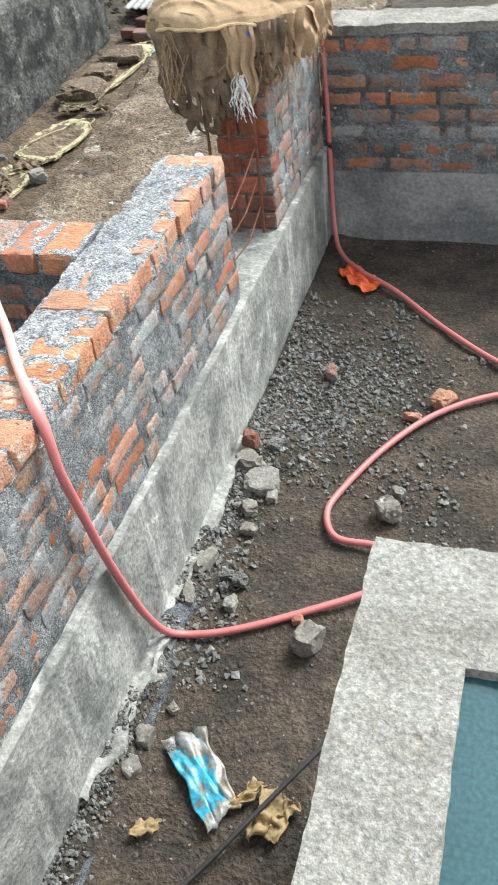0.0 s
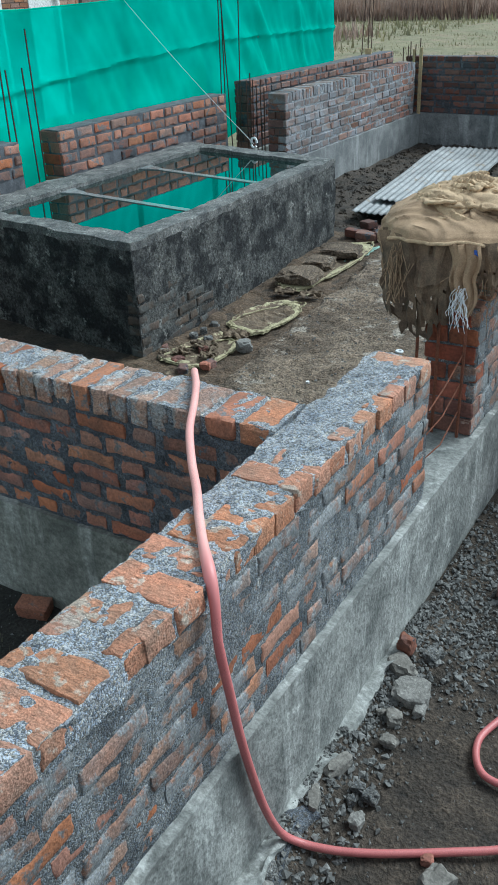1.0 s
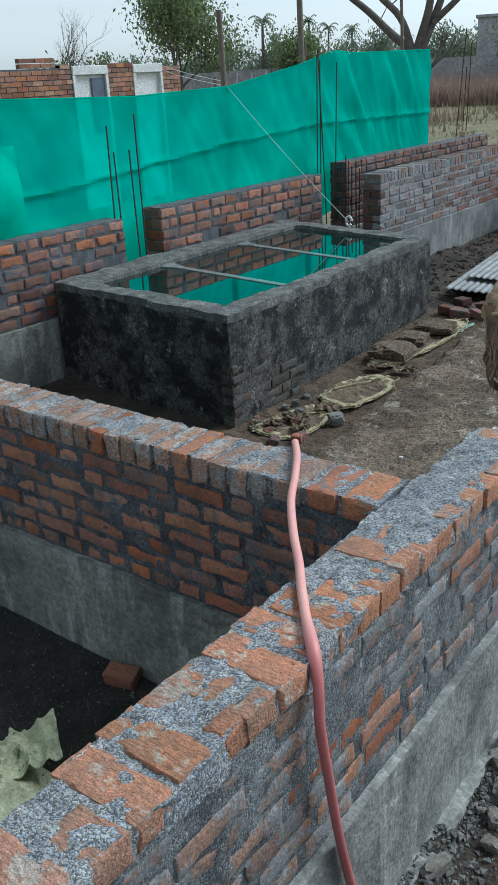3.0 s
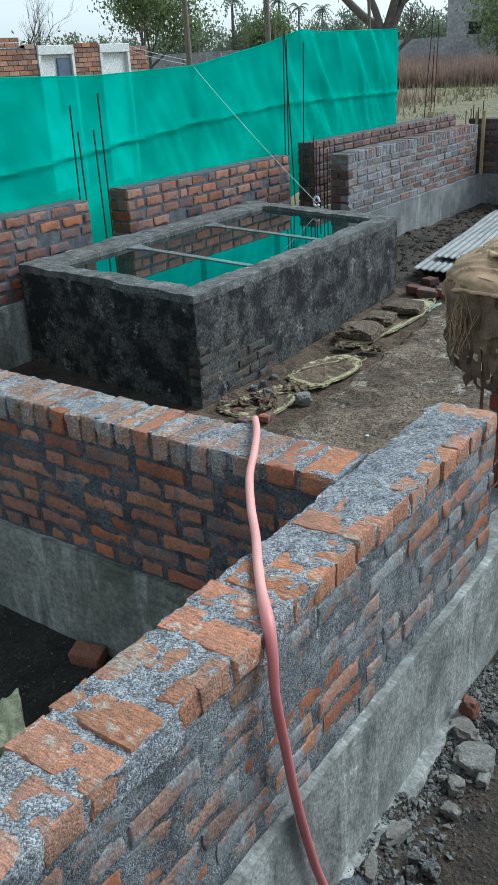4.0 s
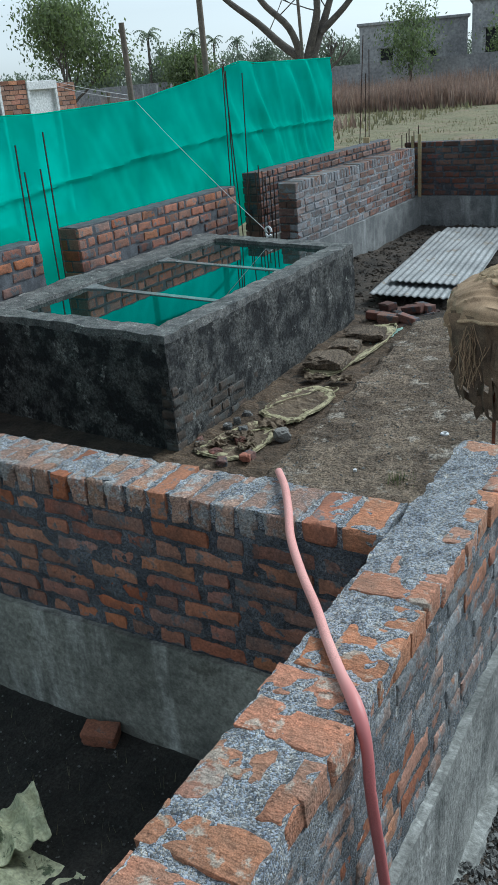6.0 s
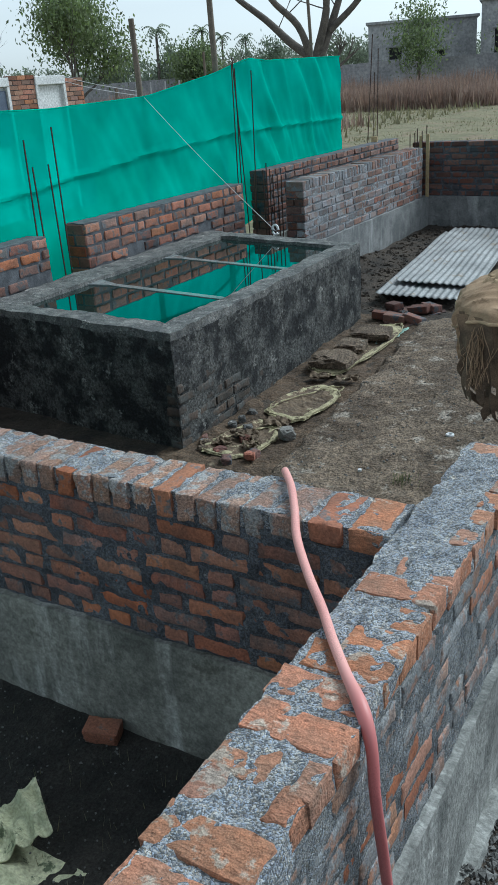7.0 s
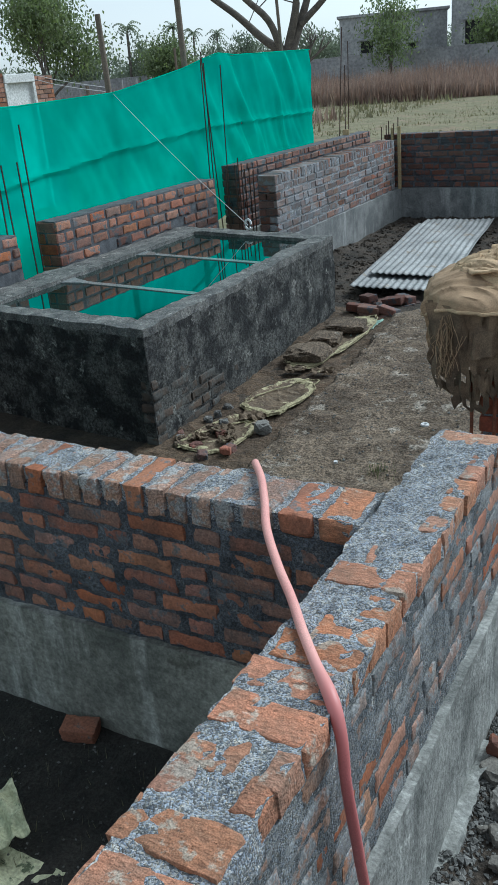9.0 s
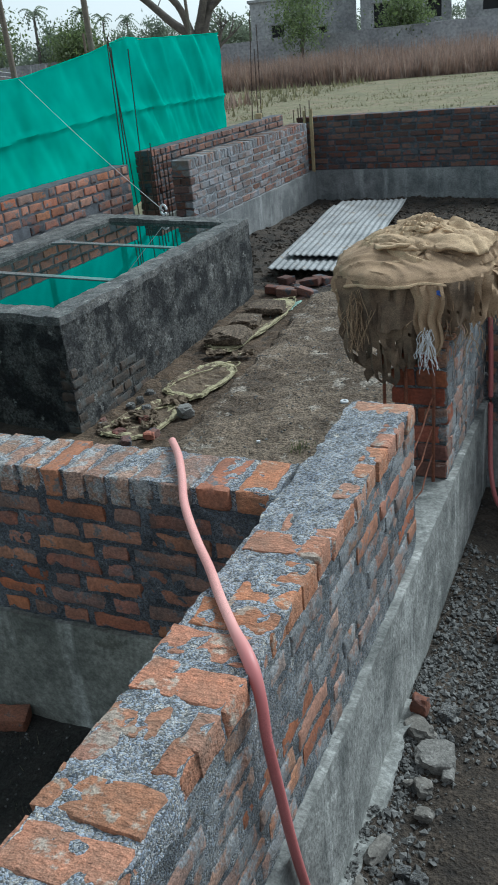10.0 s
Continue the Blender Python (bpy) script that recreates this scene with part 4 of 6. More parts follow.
hose("garden_hose", "faded pink rubber hose hanging over the brick wall", [
    (-0.672, 2.365, 1.14), (-0.60, 2.27, 1.142), (-0.52, 2.14, 1.14), (-0.44, 2.0, 1.135), (-0.33, 1.85, 1.13), (-0.235, 1.735, 1.125), (-0.16, 1.635, 1.122), (-0.08, 1.535, 1.122), (-0.01, 1.455, 1.118),
    (0.026, 1.418, 1.06), (0.038, 1.405, 0.95), (0.042, 1.43, 0.78), (0.045, 1.46, 0.60), (0.048, 1.50, 0.42), (0.055, 1.545, 0.24), (0.075, 1.59, 0.10), (0.12, 1.625, 0.04), (0.21, 1.655, 0.03),
    (0.31, 1.70, 0.028), (0.41, 1.757, 0.026), (0.53, 1.83, 0.026), (0.64, 1.90, 0.026), (0.80, 2.02, 0.026), (0.78, 2.12, 0.026), (0.645, 2.135, 0.026), (0.52, 2.145, 0.026), (0.464, 2.246, 0.026), (0.485, 2.37, 0.026),
    (0.611, 2.647, 0.026), (0.784, 2.887, 0.026), (1.025, 3.053, 0.026), (1.3, 3.1, 0.026), (1.36, 3.2, 0.026), (1.2, 3.2, 0.026), (1.015, 3.268, 0.026), (0.747, 3.505, 0.026), (0.473, 3.793, 0.036), (0.26, 3.972, 0.036), (0.126, 4.135, 0.05),
    (0.062, 4.30, 0.14), (0.045, 4.345, 0.40), (0.036, 4.36, 0.75), (0.022, 4.365, 1.08), (0.015, 4.43, 1.125), (0.01, 4.62, 1.10), (0.0, 4.72, 0.9)])


# ---------------------------------------------------------------- corrugated sheets
def corrugated(name, label, corners, z, sag, seed):
    """Corners: near left, near right, far right, far left (x, y)."""
    a, b, c, d = (Vector((*p, 0)) for p in corners)
    w = (b - a).length
    n, m = int(w / 0.076) * 8, 30
    bm = bmesh.new()
    g = []
    for i in range(n + 1):
        s = i / n
        row = []
        for j in range(m + 1):
            t = j / m
            p = (a * (1 - s) + b * s) * (1 - t) + (d * (1 - s) + c * s) * t
            p.z = z(t) + 0.0075 * math.sin(2 * math.pi * s * w / 0.076) + sag * 2 * noise.noise(Vector((s * 2.2, t * 3, seed)))
            p.y += (0.03 * noise.noise(Vector((s * 4, seed, 0)))) if j == 0 else 0
            row.append(bm.verts.new(p))
        g.append(row)
    for i in range(n):
        for j in range(m):
            bm.faces.new((g[i][j], g[i + 1][j], g[i + 1][j + 1], g[i][j + 1]))
    ob = mesh_ob(name, bm, SHEET, smooth=True)
    mod = ob.modifiers.new("thickness", "SOLIDIFY")
    mod.thickness = 0.0015
    tagged(ob, label, "roofing sheet", "stacked roofing sheets")


def heap_height(x, y):
    u, v = (x + 2.45 + 0.13 * (y - 8.7)) / 0.5, (y - 10.6) / 1.75
    return 0.05 + 0.14 * max(0.0, 1 - u**4 - v**6) + 0.015 * noise.noise(Vector((x * 5, y * 5, 2)))


tagged(mesh_ob("rubble_heap", sheet_bm(-3.5, -1.6, 8.5, 12.6, 50, 80, heap_height), SOIL, smooth=True), "low dark heap of soil and rubble under the sheets", "rubble heap")
corrugated("corrugated_sheet", "galvanised corrugated roofing sheet lying on rubble", ((-2.84, 8.28), (-1.95, 8.22), (-2.40, 12.0), (-3.30, 11.9)), lambda t: 0.205 - 0.01 * t, 0.012, 1)
corrugated("corrugated_sheet", "galvanised corrugated roofing sheet stacked on another sheet", ((-2.79, 8.72), (-1.86, 8.64), (-2.28, 12.05), (-3.20, 12.0)), lambda t: 0.245 - 0.01 * t, 0.012, 1)


# ---------------------------------------------------------------- loose bricks, rubble
def lone_brick(at, turn, label, material, tilt=(0, 0), size=(0.22, 0.105, 0.072), group=""):
    ob = lay(None, size, Vector(at), turn, material, random.randrange(6), True, tilt)
    tagged(ob, label, "brick", group)


lone_brick((-1.345, 2.035, 0.072), 0.35, "single red brick lying on dark soil", BRICK, (0.1, 0.05), (0.14, 0.085, 0.062))
rnd = random.Random(77)
for k in range(18):
    lone_brick((-2.60 + 0.028 * k + rnd.uniform(-0.06, 0.06), 7.66 + rnd.uniform(-0.05, 0.5), 0.06 + (0.08 if k % 3 == 2 else 0)), rnd.uniform(-0.8, 0.8), "red brick heaped at the tank's corner", BRICK_DARK,
               (rnd.uniform(-0.15, 0.15), rnd.uniform(-0.2, 0.2)), group="brick heap")


def stone(at, size, seed, label, material=None, group=""):
    bm = bmesh.new()
    bmesh.ops.create_icosphere(bm, subdivisions=3, radius=1)
    off = Vector((seed * 3.3, seed, 0))
    for v in bm.verts:
        q = v.co.copy()
        f = 1 + 0.5 * noise.noise(q * 1.4 + off) + 0.22 * noise.noise(q * 3.6 + off) + 0.08 * noise.noise(q * 9 + off)
        q = Vector([max(-0.8, min(0.8, c * f)) for c in q])
        v.co = Vector((q.x * size[0], q.y * size[1], q.z * size[2]))
    ob = mesh_ob("stone", bm, material or ROCK)
    ob.location, ob.rotation_euler = at, (0, 0, seed)
    tagged(ob, label, "stone", group)


stone((0.525, 1.69, 0.045), (0.062, 0.05, 0.06), 1.3, "angular pale stone on the soil beside the hose")
stone((0.68, 2.30, 0.04), (0.06, 0.05, 0.045), 2.1, "flat grey stone on the soil")
stone((0.70, 2.40, 0.03), (0.03, 0.025, 0.025), 2.7, "small pale stone on the soil")
stone((0.18, 2.37, 0.022), (0.085, 0.075, 0.04), 3.4, "broad lump of pale concrete against the plinth", SLAB)
rnd = random.Random(19)
for k in range(22):
    r = rnd.uniform(0.014, 0.042)
    stone((0.07 + abs(rnd.gauss(0, 0.09)), rnd.uniform(1.15, 2.65), 0.012 + r * 0.4), (r, r * rnd.uniform(0.7, 1.4), r * 0.8), 30 + k * 0.77, "broken lump of concrete at the plinth foot", rnd.choice((SLAB, ROCK, RIM)), "rubble at the plinth")
stone((0.105, 2.47, 0.025), (0.055, 0.075, 0.05), 4.2, "lump of hardened concrete against the plinth")
stone((0.17, 2.24, 0.015), (0.045, 0.035, 0.035), 5.2, "lump of hardened concrete against the plinth")
stone((0.10, 1.93, 0.05), (0.03, 0.07, 0.03), 6.0, "crust of mortar against the plinth")
stone((0.09, 1.78, 0.04), (0.025, 0.06, 0.03), 6.6, "crust of mortar against the plinth")
stone((0.085, 2.56, 0.07), (0.035, 0.04, 0.05), 7.7, "brick fragment standing against the plinth", BRICK_DARK)
stone((0.30, 3.10, 0.03), (0.05, 0.03, 0.03), 8.1, "brick fragment among the gravel", BRICK_DIRTY)
stone((0.80, 2.98, 0.03), (0.05, 0.06, 0.035), 8.8, "broken orange brick among the gravel", BRICK_TOP)
stone((0.69, 2.86, 0.02), (0.045, 0.02, 0.02), 9.3, "orange brick chip on the soil", BRICK_TOP)
stone((0.47, 1.77, 0.02), (0.025, 0.02, 0.02), 9.9, "brick chip beside the hose", BRICK_RED)


def scatter(name, label, material, count, place, size, seed, category="gravel"):
    """Many small angular stones in one mesh."""
    rnd = random.Random(seed)
    verts, faces = [], []
    base = [(1, 0, 0), (-1, 0, 0), (0, 1, 0), (0, -1, 0), (0, 0, 1), (0, 0, -1)]
    tri = [(0, 2, 4), (2, 1, 4), (1, 3, 4), (3, 0, 4), (2, 0, 5), (1, 2, 5), (3, 1, 5), (0, 3, 5)]
    for _ in range(count):
        x, y, z = place(rnd)
        r = size(rnd)
        m = Euler([rnd.uniform(0, 6.3) for _ in range(3)]).to_matrix()
        k = len(verts)
        for b in base:
            v = m @ (Vector(b) * r * rnd.uniform(0.55, 1.3))
            verts.append((x + v.x, y + v.y, z + v.z * 0.8))
        faces += [tuple(k + i for i in f) for f in tri]
    me = bpy.data.meshes.new(name)
    me.from_pydata(verts, [], faces)
    me.materials.append(material)
    tagged(new(name, me), label, category, kind="stuff")


def in_patch(rnd):
    while True:
        x, y = rnd.uniform(0.04, 0.95), rnd.uniform(2.15, 3.75)
        d = noise.noise(Vector((x * 3, y * 3, 5))) * 0.5 + math.exp(-((x - 0.32) / 0.30) ** 2 - ((y - 2.98) / 0.42) ** 2) * 1.3 + 0.7 * math.exp(-((x - 0.1) / 0.1) ** 2)
        if rnd.random() < d:
            return x, y, ground_height(x, y) + 0.004


scatter("gravel", "grey crushed stone strewn on the soil along the plinth", STONE, 3400, in_patch, lambda r: r.choice((0.004, 0.006, 0.008, 0.010, 0.015)) * r.uniform(0.7, 1.2), 3)
scatter("pebbles", "pale pebbles strewn at the foot of the plinth", STONE, 420, lambda r: (lambda x, y: (x, y, ground_height(x, y) + 0.004))(0.09 + abs(r.gauss(0, 0.10)), r.uniform(1.45, 2.35)), lambda r: r.choice((0.006, 0.009, 0.013, 0.018)) * r.uniform(0.7, 1.1), 13)
scatter("grit", "small stones and crumbs on the soil", STONE, 2600, lambda r: (lambda x, y: (x, y, ground_height(x, y)))(r.uniform(0.03, 1.9), r.uniform(0.4, 4.35)), lambda r: r.uniform(0.002, 0.008), 4)
scatter("plinth_crumbs", "mortar crumbs along the foot of the plinth", STONE, 1500, lambda r: (lambda x, y: (x, y, ground_height(x, y)))(0.03 + abs(r.gauss(0, 0.06)), r.uniform(0.7, 2.9)), lambda r: r.uniform(0.003, 0.012), 5)
scatter("pit_crumbs", "crumbs and straw on the dark floor of the room", STONE, 1500, lambda r: (lambda x, y: (x, y, ground_height(x, y) + 0.05))(r.uniform(-3.2, -0.3), r.uniform(0.6, 2.08)), lambda r: r.uniform(0.002, 0.007), 6)
scatter("yard_crumbs", "crumbs and chips on the mud crust", STONE, 1800, lambda r: (lambda x, y: (x, y, crust_height(x, y)))(r.uniform(-2.45, -0.3), r.uniform(2.5, 8.2)), lambda r: r.uniform(0.003, 0.014), 7)
scatter("yard_rubble", "dark rubble and clods on the lower yard", SOIL, 5200, lambda r: (lambda x, y: (x, y, ground_height(x, y)))(r.uniform(-3.85, -0.3), r.uniform(8.0, 13.0)), lambda r: r.choice((0.008, 0.012, 0.018, 0.028, 0.042)) * r.uniform(0.6, 1.2), 8, "rubble")


# ---------------------------------------------------------------- sacks on the mud
def litter(name, label, category, corners, z, seed, material, crumple=0.018, n=26, strips=()):
    a, b, c, d = (Vector((*p, 0)) for p in corners)
    bm = bmesh.new()
    g = []
    for i in range(n + 1):
        for j in range(n + 1):
            s, u = i / n, j / n
            p = (a * (1 - s) + b * s) * (1 - u) + (d * (1 - s) + c * s) * u
            p += noise.noise_vector(Vector((s * 4, u * 4, seed))) * crumple * 0.8
            p.z = z + crumple * (0.6 + noise.noise(Vector((s * 5, u * 5, seed + 4))) + 0.5 * abs(noise.noise(Vector((s * 13, u * 13, seed)))))
            g.append(bm.verts.new(p))
    for i in range(n):
        for j in range(n):
            k = i * (n + 1) + j
            f = bm.faces.new((g[k], g[k + n + 1], g[k + n + 2], g[k + 1]))
            f.smooth = True
            for m, test in enumerate(strips):
                if test(i / n, j / n):
                    f.material_index = m + 1
    ob = mesh_ob(name, bm, material)
    ob.modifiers.new("thickness", "SOLIDIFY").thickness = 0.0012
    return tagged(ob, label, category)


TEAL = mat("faded_green_wrapper", (0.24, 0.40, 0.34), (0.13, 0.20, 0.17), 14, 0.6, bump=0.4, grain=120, spots=(0.38, 0.40, 0.36), spot_scale=16, spot_at=0.56)


def flat_sack(name, label, corners, z, seed, parent_label="muddy middle"):
    """A flattened bag with rounded ends, a sunken muddy middle and a thick wavy hem."""
    t = thing(name, label, "cement bag", "empty cement bags")
    a, b, c, d = (Vector((*p, 0)) for p in corners)
    n, m = 96, 20

    def at(q, k):
        """k: angle; q: 0 in the middle, 1 at the edge"""
        e = Vector((math.cos(k), math.sin(k), 0))
        s = 0.5 + 0.5 * q * math.copysign(abs(e.x) ** 0.55, e.x)
        u = 0.5 + 0.5 * q * math.copysign(abs(e.y) ** 0.55, e.y)
        p = (a * (1 - s) + b * s) * (1 - u) + (d * (1 - s) + c * s) * u
        off = Vector((seed * 3, 0, 0))
        p += (noise.noise_vector(e * 1.8 + off) * 0.045 + noise.noise_vector(e * 6 + off) * 0.014) * q
        wave = noise.noise(Vector((p.x * 9, p.y * 9, seed)))
        p.z = ground_height(p.x, p.y) + z + 0.012 + 0.022 * max(0.0, 1 - abs(q - 0.86) / 0.16) * (0.7 + 0.6 * wave) + 0.016 * (ridge(Vector((p.x * 9, p.y * 13, seed))) - 0.4) * min(1, (1.2 - q) * 2)
        return p

    bm = bmesh.new()
    rings = [[bm.verts.new(at(j / m, 2 * math.pi * i / n)) for i in range(n)] for j in range(1, m + 1)]
    bm.faces.new(rings[0])
    for k, (p, q) in enumerate(zip(rings, rings[1:])):
        for i in range(n):
            f = bm.faces.new((p[i], q[i], q[(i + 1) % n], p[(i + 1) % n]))
            c = f.calc_center_median()
            if k / m + 0.3 * noise.noise(c * 6 + Vector((0, 0, seed))) + 0.2 * noise.noise(c * 19) > 0.74:
                f.material_index = 1
    face = part("bag_face", bm, PLASTIC_BAG, t, "yellowed woven plastic caked with mud", True)
    face.data.materials.append(BAG_HEM)
    edge = [at(0.97 + 0.04 * noise.noise(Vector((k * 0.5, seed, 3))), 2 * math.pi * k / 90) + Vector((0, 0, 0.010)) for k in range(91)]
    edge[-1] = edge[0].copy()
    part("bag_hem", tube_bm(edge, 0.0075, 6, flat=lambda u: 0.8 + 0.7 * noise.noise(Vector((u * 30, seed, 1)))), BAG_HEM, t, "pale yellow rolled hem", True)
    return t


BAG_HEM = mat("bag_hem", (0.46, 0.415, 0.25), (0.27, 0.235, 0.14), 14, 0.8, bump=0.9, grain=60, spots=(0.13, 0.10, 0.065), spot_scale=16, spot_at=0.56, lift=0.01)
flat_sack("cement_bag", "empty yellowed cement bag flat on the mud by the tank", ((-2.09, 5.15), (-2.05, 5.85), (-2.42, 5.92), (-2.52, 5.24)), 0.018, 1.0)
flat_sack("cement_bag", "yellowed cement bag carrying hardened cement lumps", ((-2.19, 6.13), (-2.17, 7.55), (-2.60, 7.45), (-2.60, 6.14)), 0.018, 2.0)
flat_sack("cement_bag", "torn cement bag sunk in mud beside the tank", ((-2.18, 4.46), (-2.14, 5.02), (-2.47, 5.22), (-2.58, 4.50)), 0.008, 3.0)
for k, (x, y, r) in enumerate(((-2.40, 6.36, 0.22), (-2.41, 6.74, 0.17), (-2.39, 7.1, 0.24))):
    stone((x, y, ground_height(x, y) + 0.075), (r * 0.9, r, 0.055), 11 + k * 1.7, "flat lump of hardened cement on an old bag", MUD, "cement lumps")
litter("torn_wrapper", "faded sea-green striped plastic under cement lumps", "wrapper", ((-2.20, 6.95), (-2.17, 7.52), (-2.36, 7.5), (-2.38, 7.0)), 0.07, 12.0, TEAL, 0.03)
for k, (x, y, w) in enumerate(((-2.42, 4.75, 0.16), (-2.28, 4.62, 0.12), (-2.5, 4.6, 0.12), (-2.34, 5.02, 0.18), (-2.22, 5.98, 0.16), (-2.45, 5.98, 0.16))):
    litter("bag_scrap", "torn muddy scrap of cement bag", "bag scrap", ((x, y), (x + w, y + 0.05), (x + w * 0.8, y + w), (x - 0.03, y + w * 0.8)), 0.035 + 0.03 * (y > 5.5), 20.0 + k, PLASTIC_BAG, 0.03, 20)
stone((-2.085, 4.92, 0.06), (0.062, 0.066, 0.05), 15.0, "pale lump wrapped in torn bag on the mud", SLAB)
stone((-2.15, 4.52, 0.05), (0.045, 0.04, 0.035), 16.0, "brick chip on the mud beside the tank", BRICK_RED)
rnd = random.Random(88)
for k in range(18):
    stone((-2.42 + rnd.uniform(-0.2, 0.32), 4.65 + rnd.uniform(-0.25, 0.6), 0.03), (rnd.uniform(0.02, 0.06), rnd.uniform(0.02, 0.05), rnd.uniform(0.02, 0.04)), 20 + k * 0.9, "clod of mud and mortar beside the tank", rnd.choice((MUD, RIM, BRICK_DARK)), "clods by the tank")
z = crust_height(-1.03, 5.2) + 0.008
ring = [(-1.03 + 0.020 * math.cos(a), 5.2 + 0.020 * math.sin(a), z) for a in np.linspace(0, 2 * math.pi, 25)]
tagged(mesh_ob("washer", tube_bm(ring, 0.009, 6, closed=False), WHITE, smooth=True), "white plastic ring lying on the mud", "ring")
z = crust_height(-1.37, 4.52)
tagged(mesh_ob("bottle_cap", tube_bm([(-1.37, 4.52, z - 0.004), (-1.37, 4.52, z + 0.014)], 0.012, 14), WHITE), "small white plastic cap lying on the mud", "cap")


def lime_sack():
    t = thing("lime_sack", "crumpled pale green-white woven sack on the soil", "sack", at=(-1.42, 1.17, 0.035))

    def lump(x, y):
        r = math.hypot(x / 0.42, y / 0.36)
        z = 0.15 * max(0.0, 1 - r**2.2) if r < 1 else 0.0
        c = ridge(Vector((x * 6, y * 6, 2))) + 0.5 * ridge(Vector((x * 13, y * 13, 5)))
        return 0.005 + z + 0.06 * (c - 0.5) * max(0.0, 1 - r**3) + 0.006 * noise.noise(Vector((x * 30, y * 30, 0)))

    part("sack_body", sheet_bm(-0.42, 0.42, -0.36, 0.36, 70, 64, lump), LIME, t, "", True)
    flap = sheet_bm(-0.14, 0.14, -0.11, 0.11, 40, 34, lambda x, y: 0.05 * (ridge(Vector((x * 9, y * 6, 3))) - 0.5) + 0.03 * (ridge(Vector((x * 22, y * 14, 1))) - 0.5) + 0.15 * x)
    for v in flap.verts:
        v.co.y *= 0.75 + 1.3 * (v.co.x + 0.14) + 0.15 * noise.noise(Vector((v.co.x * 20, 0, 1)))
    ob = part("sack_mouth", flap, LIME, t, "crumpled open mouth of the sack", True)
    ob.matrix_local = pose(0.13, 0.31, 0.10, 6, -6, 55)
    ob.modifiers.new("thickness", "SOLIDIFY").thickness = 0.003


LIME = mat("lime_sack_weave", (0.60, 0.61, 0.42), (0.36, 0.38, 0.25), 9, 0.8, bump=0.8, grain=90, spots=(0.12, 0.15, 0.09), spot_scale=11, spot_at=0.57, lift=0.01)
lime_sack()


# ---------------------------------------------------------------- litter on the soil
FOIL = mat("packet_blue", (0.05, 0.32, 0.45), (0.03, 0.2, 0.31), 25, 0.35, bump=0.3, grain=80, spots=(0.22, 0.17, 0.12), spot_scale=24, spot_at=0.56)
CLEAR = mat("packet_clear", (0.30, 0.33, 0.34), (0.15, 0.14, 0.125), 30, 0.35, bump=0.3, grain=80, spots=(0.17, 0.13, 0.10), spot_scale=20, spot_at=0.52)
ORANGE = mat("packet_orange", (0.75, 0.13, 0.03), (0.60, 0.09, 0.03), 20, 0.4, bump=0.3, grain=80, spots=(0.75, 0.7, 0.66), spot_scale=9, spot_at=0.58)
BLACK = mat("black_pipe", (0.03, 0.03, 0.032), (0.02, 0.02, 0.022), 9, 0.5, bump=0.1)
PAPER = mat("brown_paper", (0.33, 0.24, 0.125), (0.22, 0.155, 0.08), 15, 0.85, bump=0.4, grain=100)
packet = litter("plastic_packet", "torn blue and clear plastic packet lying on the soil", "packet", ((0.183, 1.266), (0.29, 1.328), (0.463, 1.135), (0.405, 1.033)), 0.018, 2.0, CLEAR, 0.02, strips=(lambda s, u: 0.12 < u < 0.85 and s < 0.75 and not (0.1 < u < 0.3 and s > 0.35),))
packet.data.materials.append(FOIL)
litter("orange_packet", "crumpled orange and white packet under the hose", "packet", ((0.15, 3.94), (0.33, 3.78), (0.42, 3.88), (0.20, 4.06)), 0.012, 5.0, ORANGE, 0.024)
litter("paper_scrap", "crumpled brown paper beside the black pipe", "paper scrap", ((0.50, 1.04), (0.60, 1.06), (0.62, 1.17), (0.52, 1.19)), 0.02, 7.0, PAPER, 0.03)
litter("paper_scrap", "torn brown paper tucked under the packet", "paper scrap", ((0.42, 1.10), (0.47, 1.12), (0.53, 1.20), (0.48, 1.20)), 0.02, 8.0, PAPER, 0.022)
litter("dead_leaf", "curled dead leaf on the soil", "leaf", ((0.19, 0.98), (0.255, 1.0), (0.265, 1.04), (0.20, 1.025)), 0.015, 9.0, PAPER, 0.014, 10)
tagged(mesh_ob("black_pipe", tube_bm(spline([(0.22, 0.66, 0.03), (0.388, 0.898, 0.03), (0.52, 1.10, 0.06), (0.665, 1.316, 0.1), (0.80, 1.5, 0.13), (0.93, 1.7, 0.05)], 6), 0.008, 8), BLACK, smooth=True), "thin black pipe leaning from soil to the tank", "pipe")


# ---------------------------------------------------------------- green net and its posts
NET = bpy.data.materials.new("green_net")
NET.use_nodes = True
_n, _l = NET.node_tree.nodes, NET.node_tree.links
_b = _n["Principled BSDF"]
_t = _n.new("ShaderNodeBsdfTranslucent")
_mix = _n.new("ShaderNodeMixShader")
_g = _n.new("ShaderNodeNewGeometry")
_v = _n.new("ShaderNodeTexNoise")
_v.inputs["Scale"].default_value, _v.inputs["Detail"].default_value = 2.2, 5
_c = _n.new("ShaderNodeValToRGB")
_c.color_ramp.elements[0].color, _c.color_ramp.elements[1].color = (0.001, 0.56, 0.445, 1), (0.002, 0.74, 0.595, 1)
_c.color_ramp.elements[0].position, _c.color_ramp.elements[1].position = 0.35, 0.65
_l.new(_g.outputs["Position"], _v.inputs["Vector"])
_l.new(_v.outputs["Fac"], _c.inputs["Fac"])
_l.new(_c.outputs[0], _b.inputs["Base Color"])
_l.new(_c.outputs[0], _t.inputs["Color"])
_b.inputs["Roughness"].default_value, _b.inputs["Specular IOR Level"].default_value = 0.7, 0.1
_l.new(_b.outputs[0], _mix.inputs[1])
_l.new(_t.outputs[0], _mix.inputs[2])
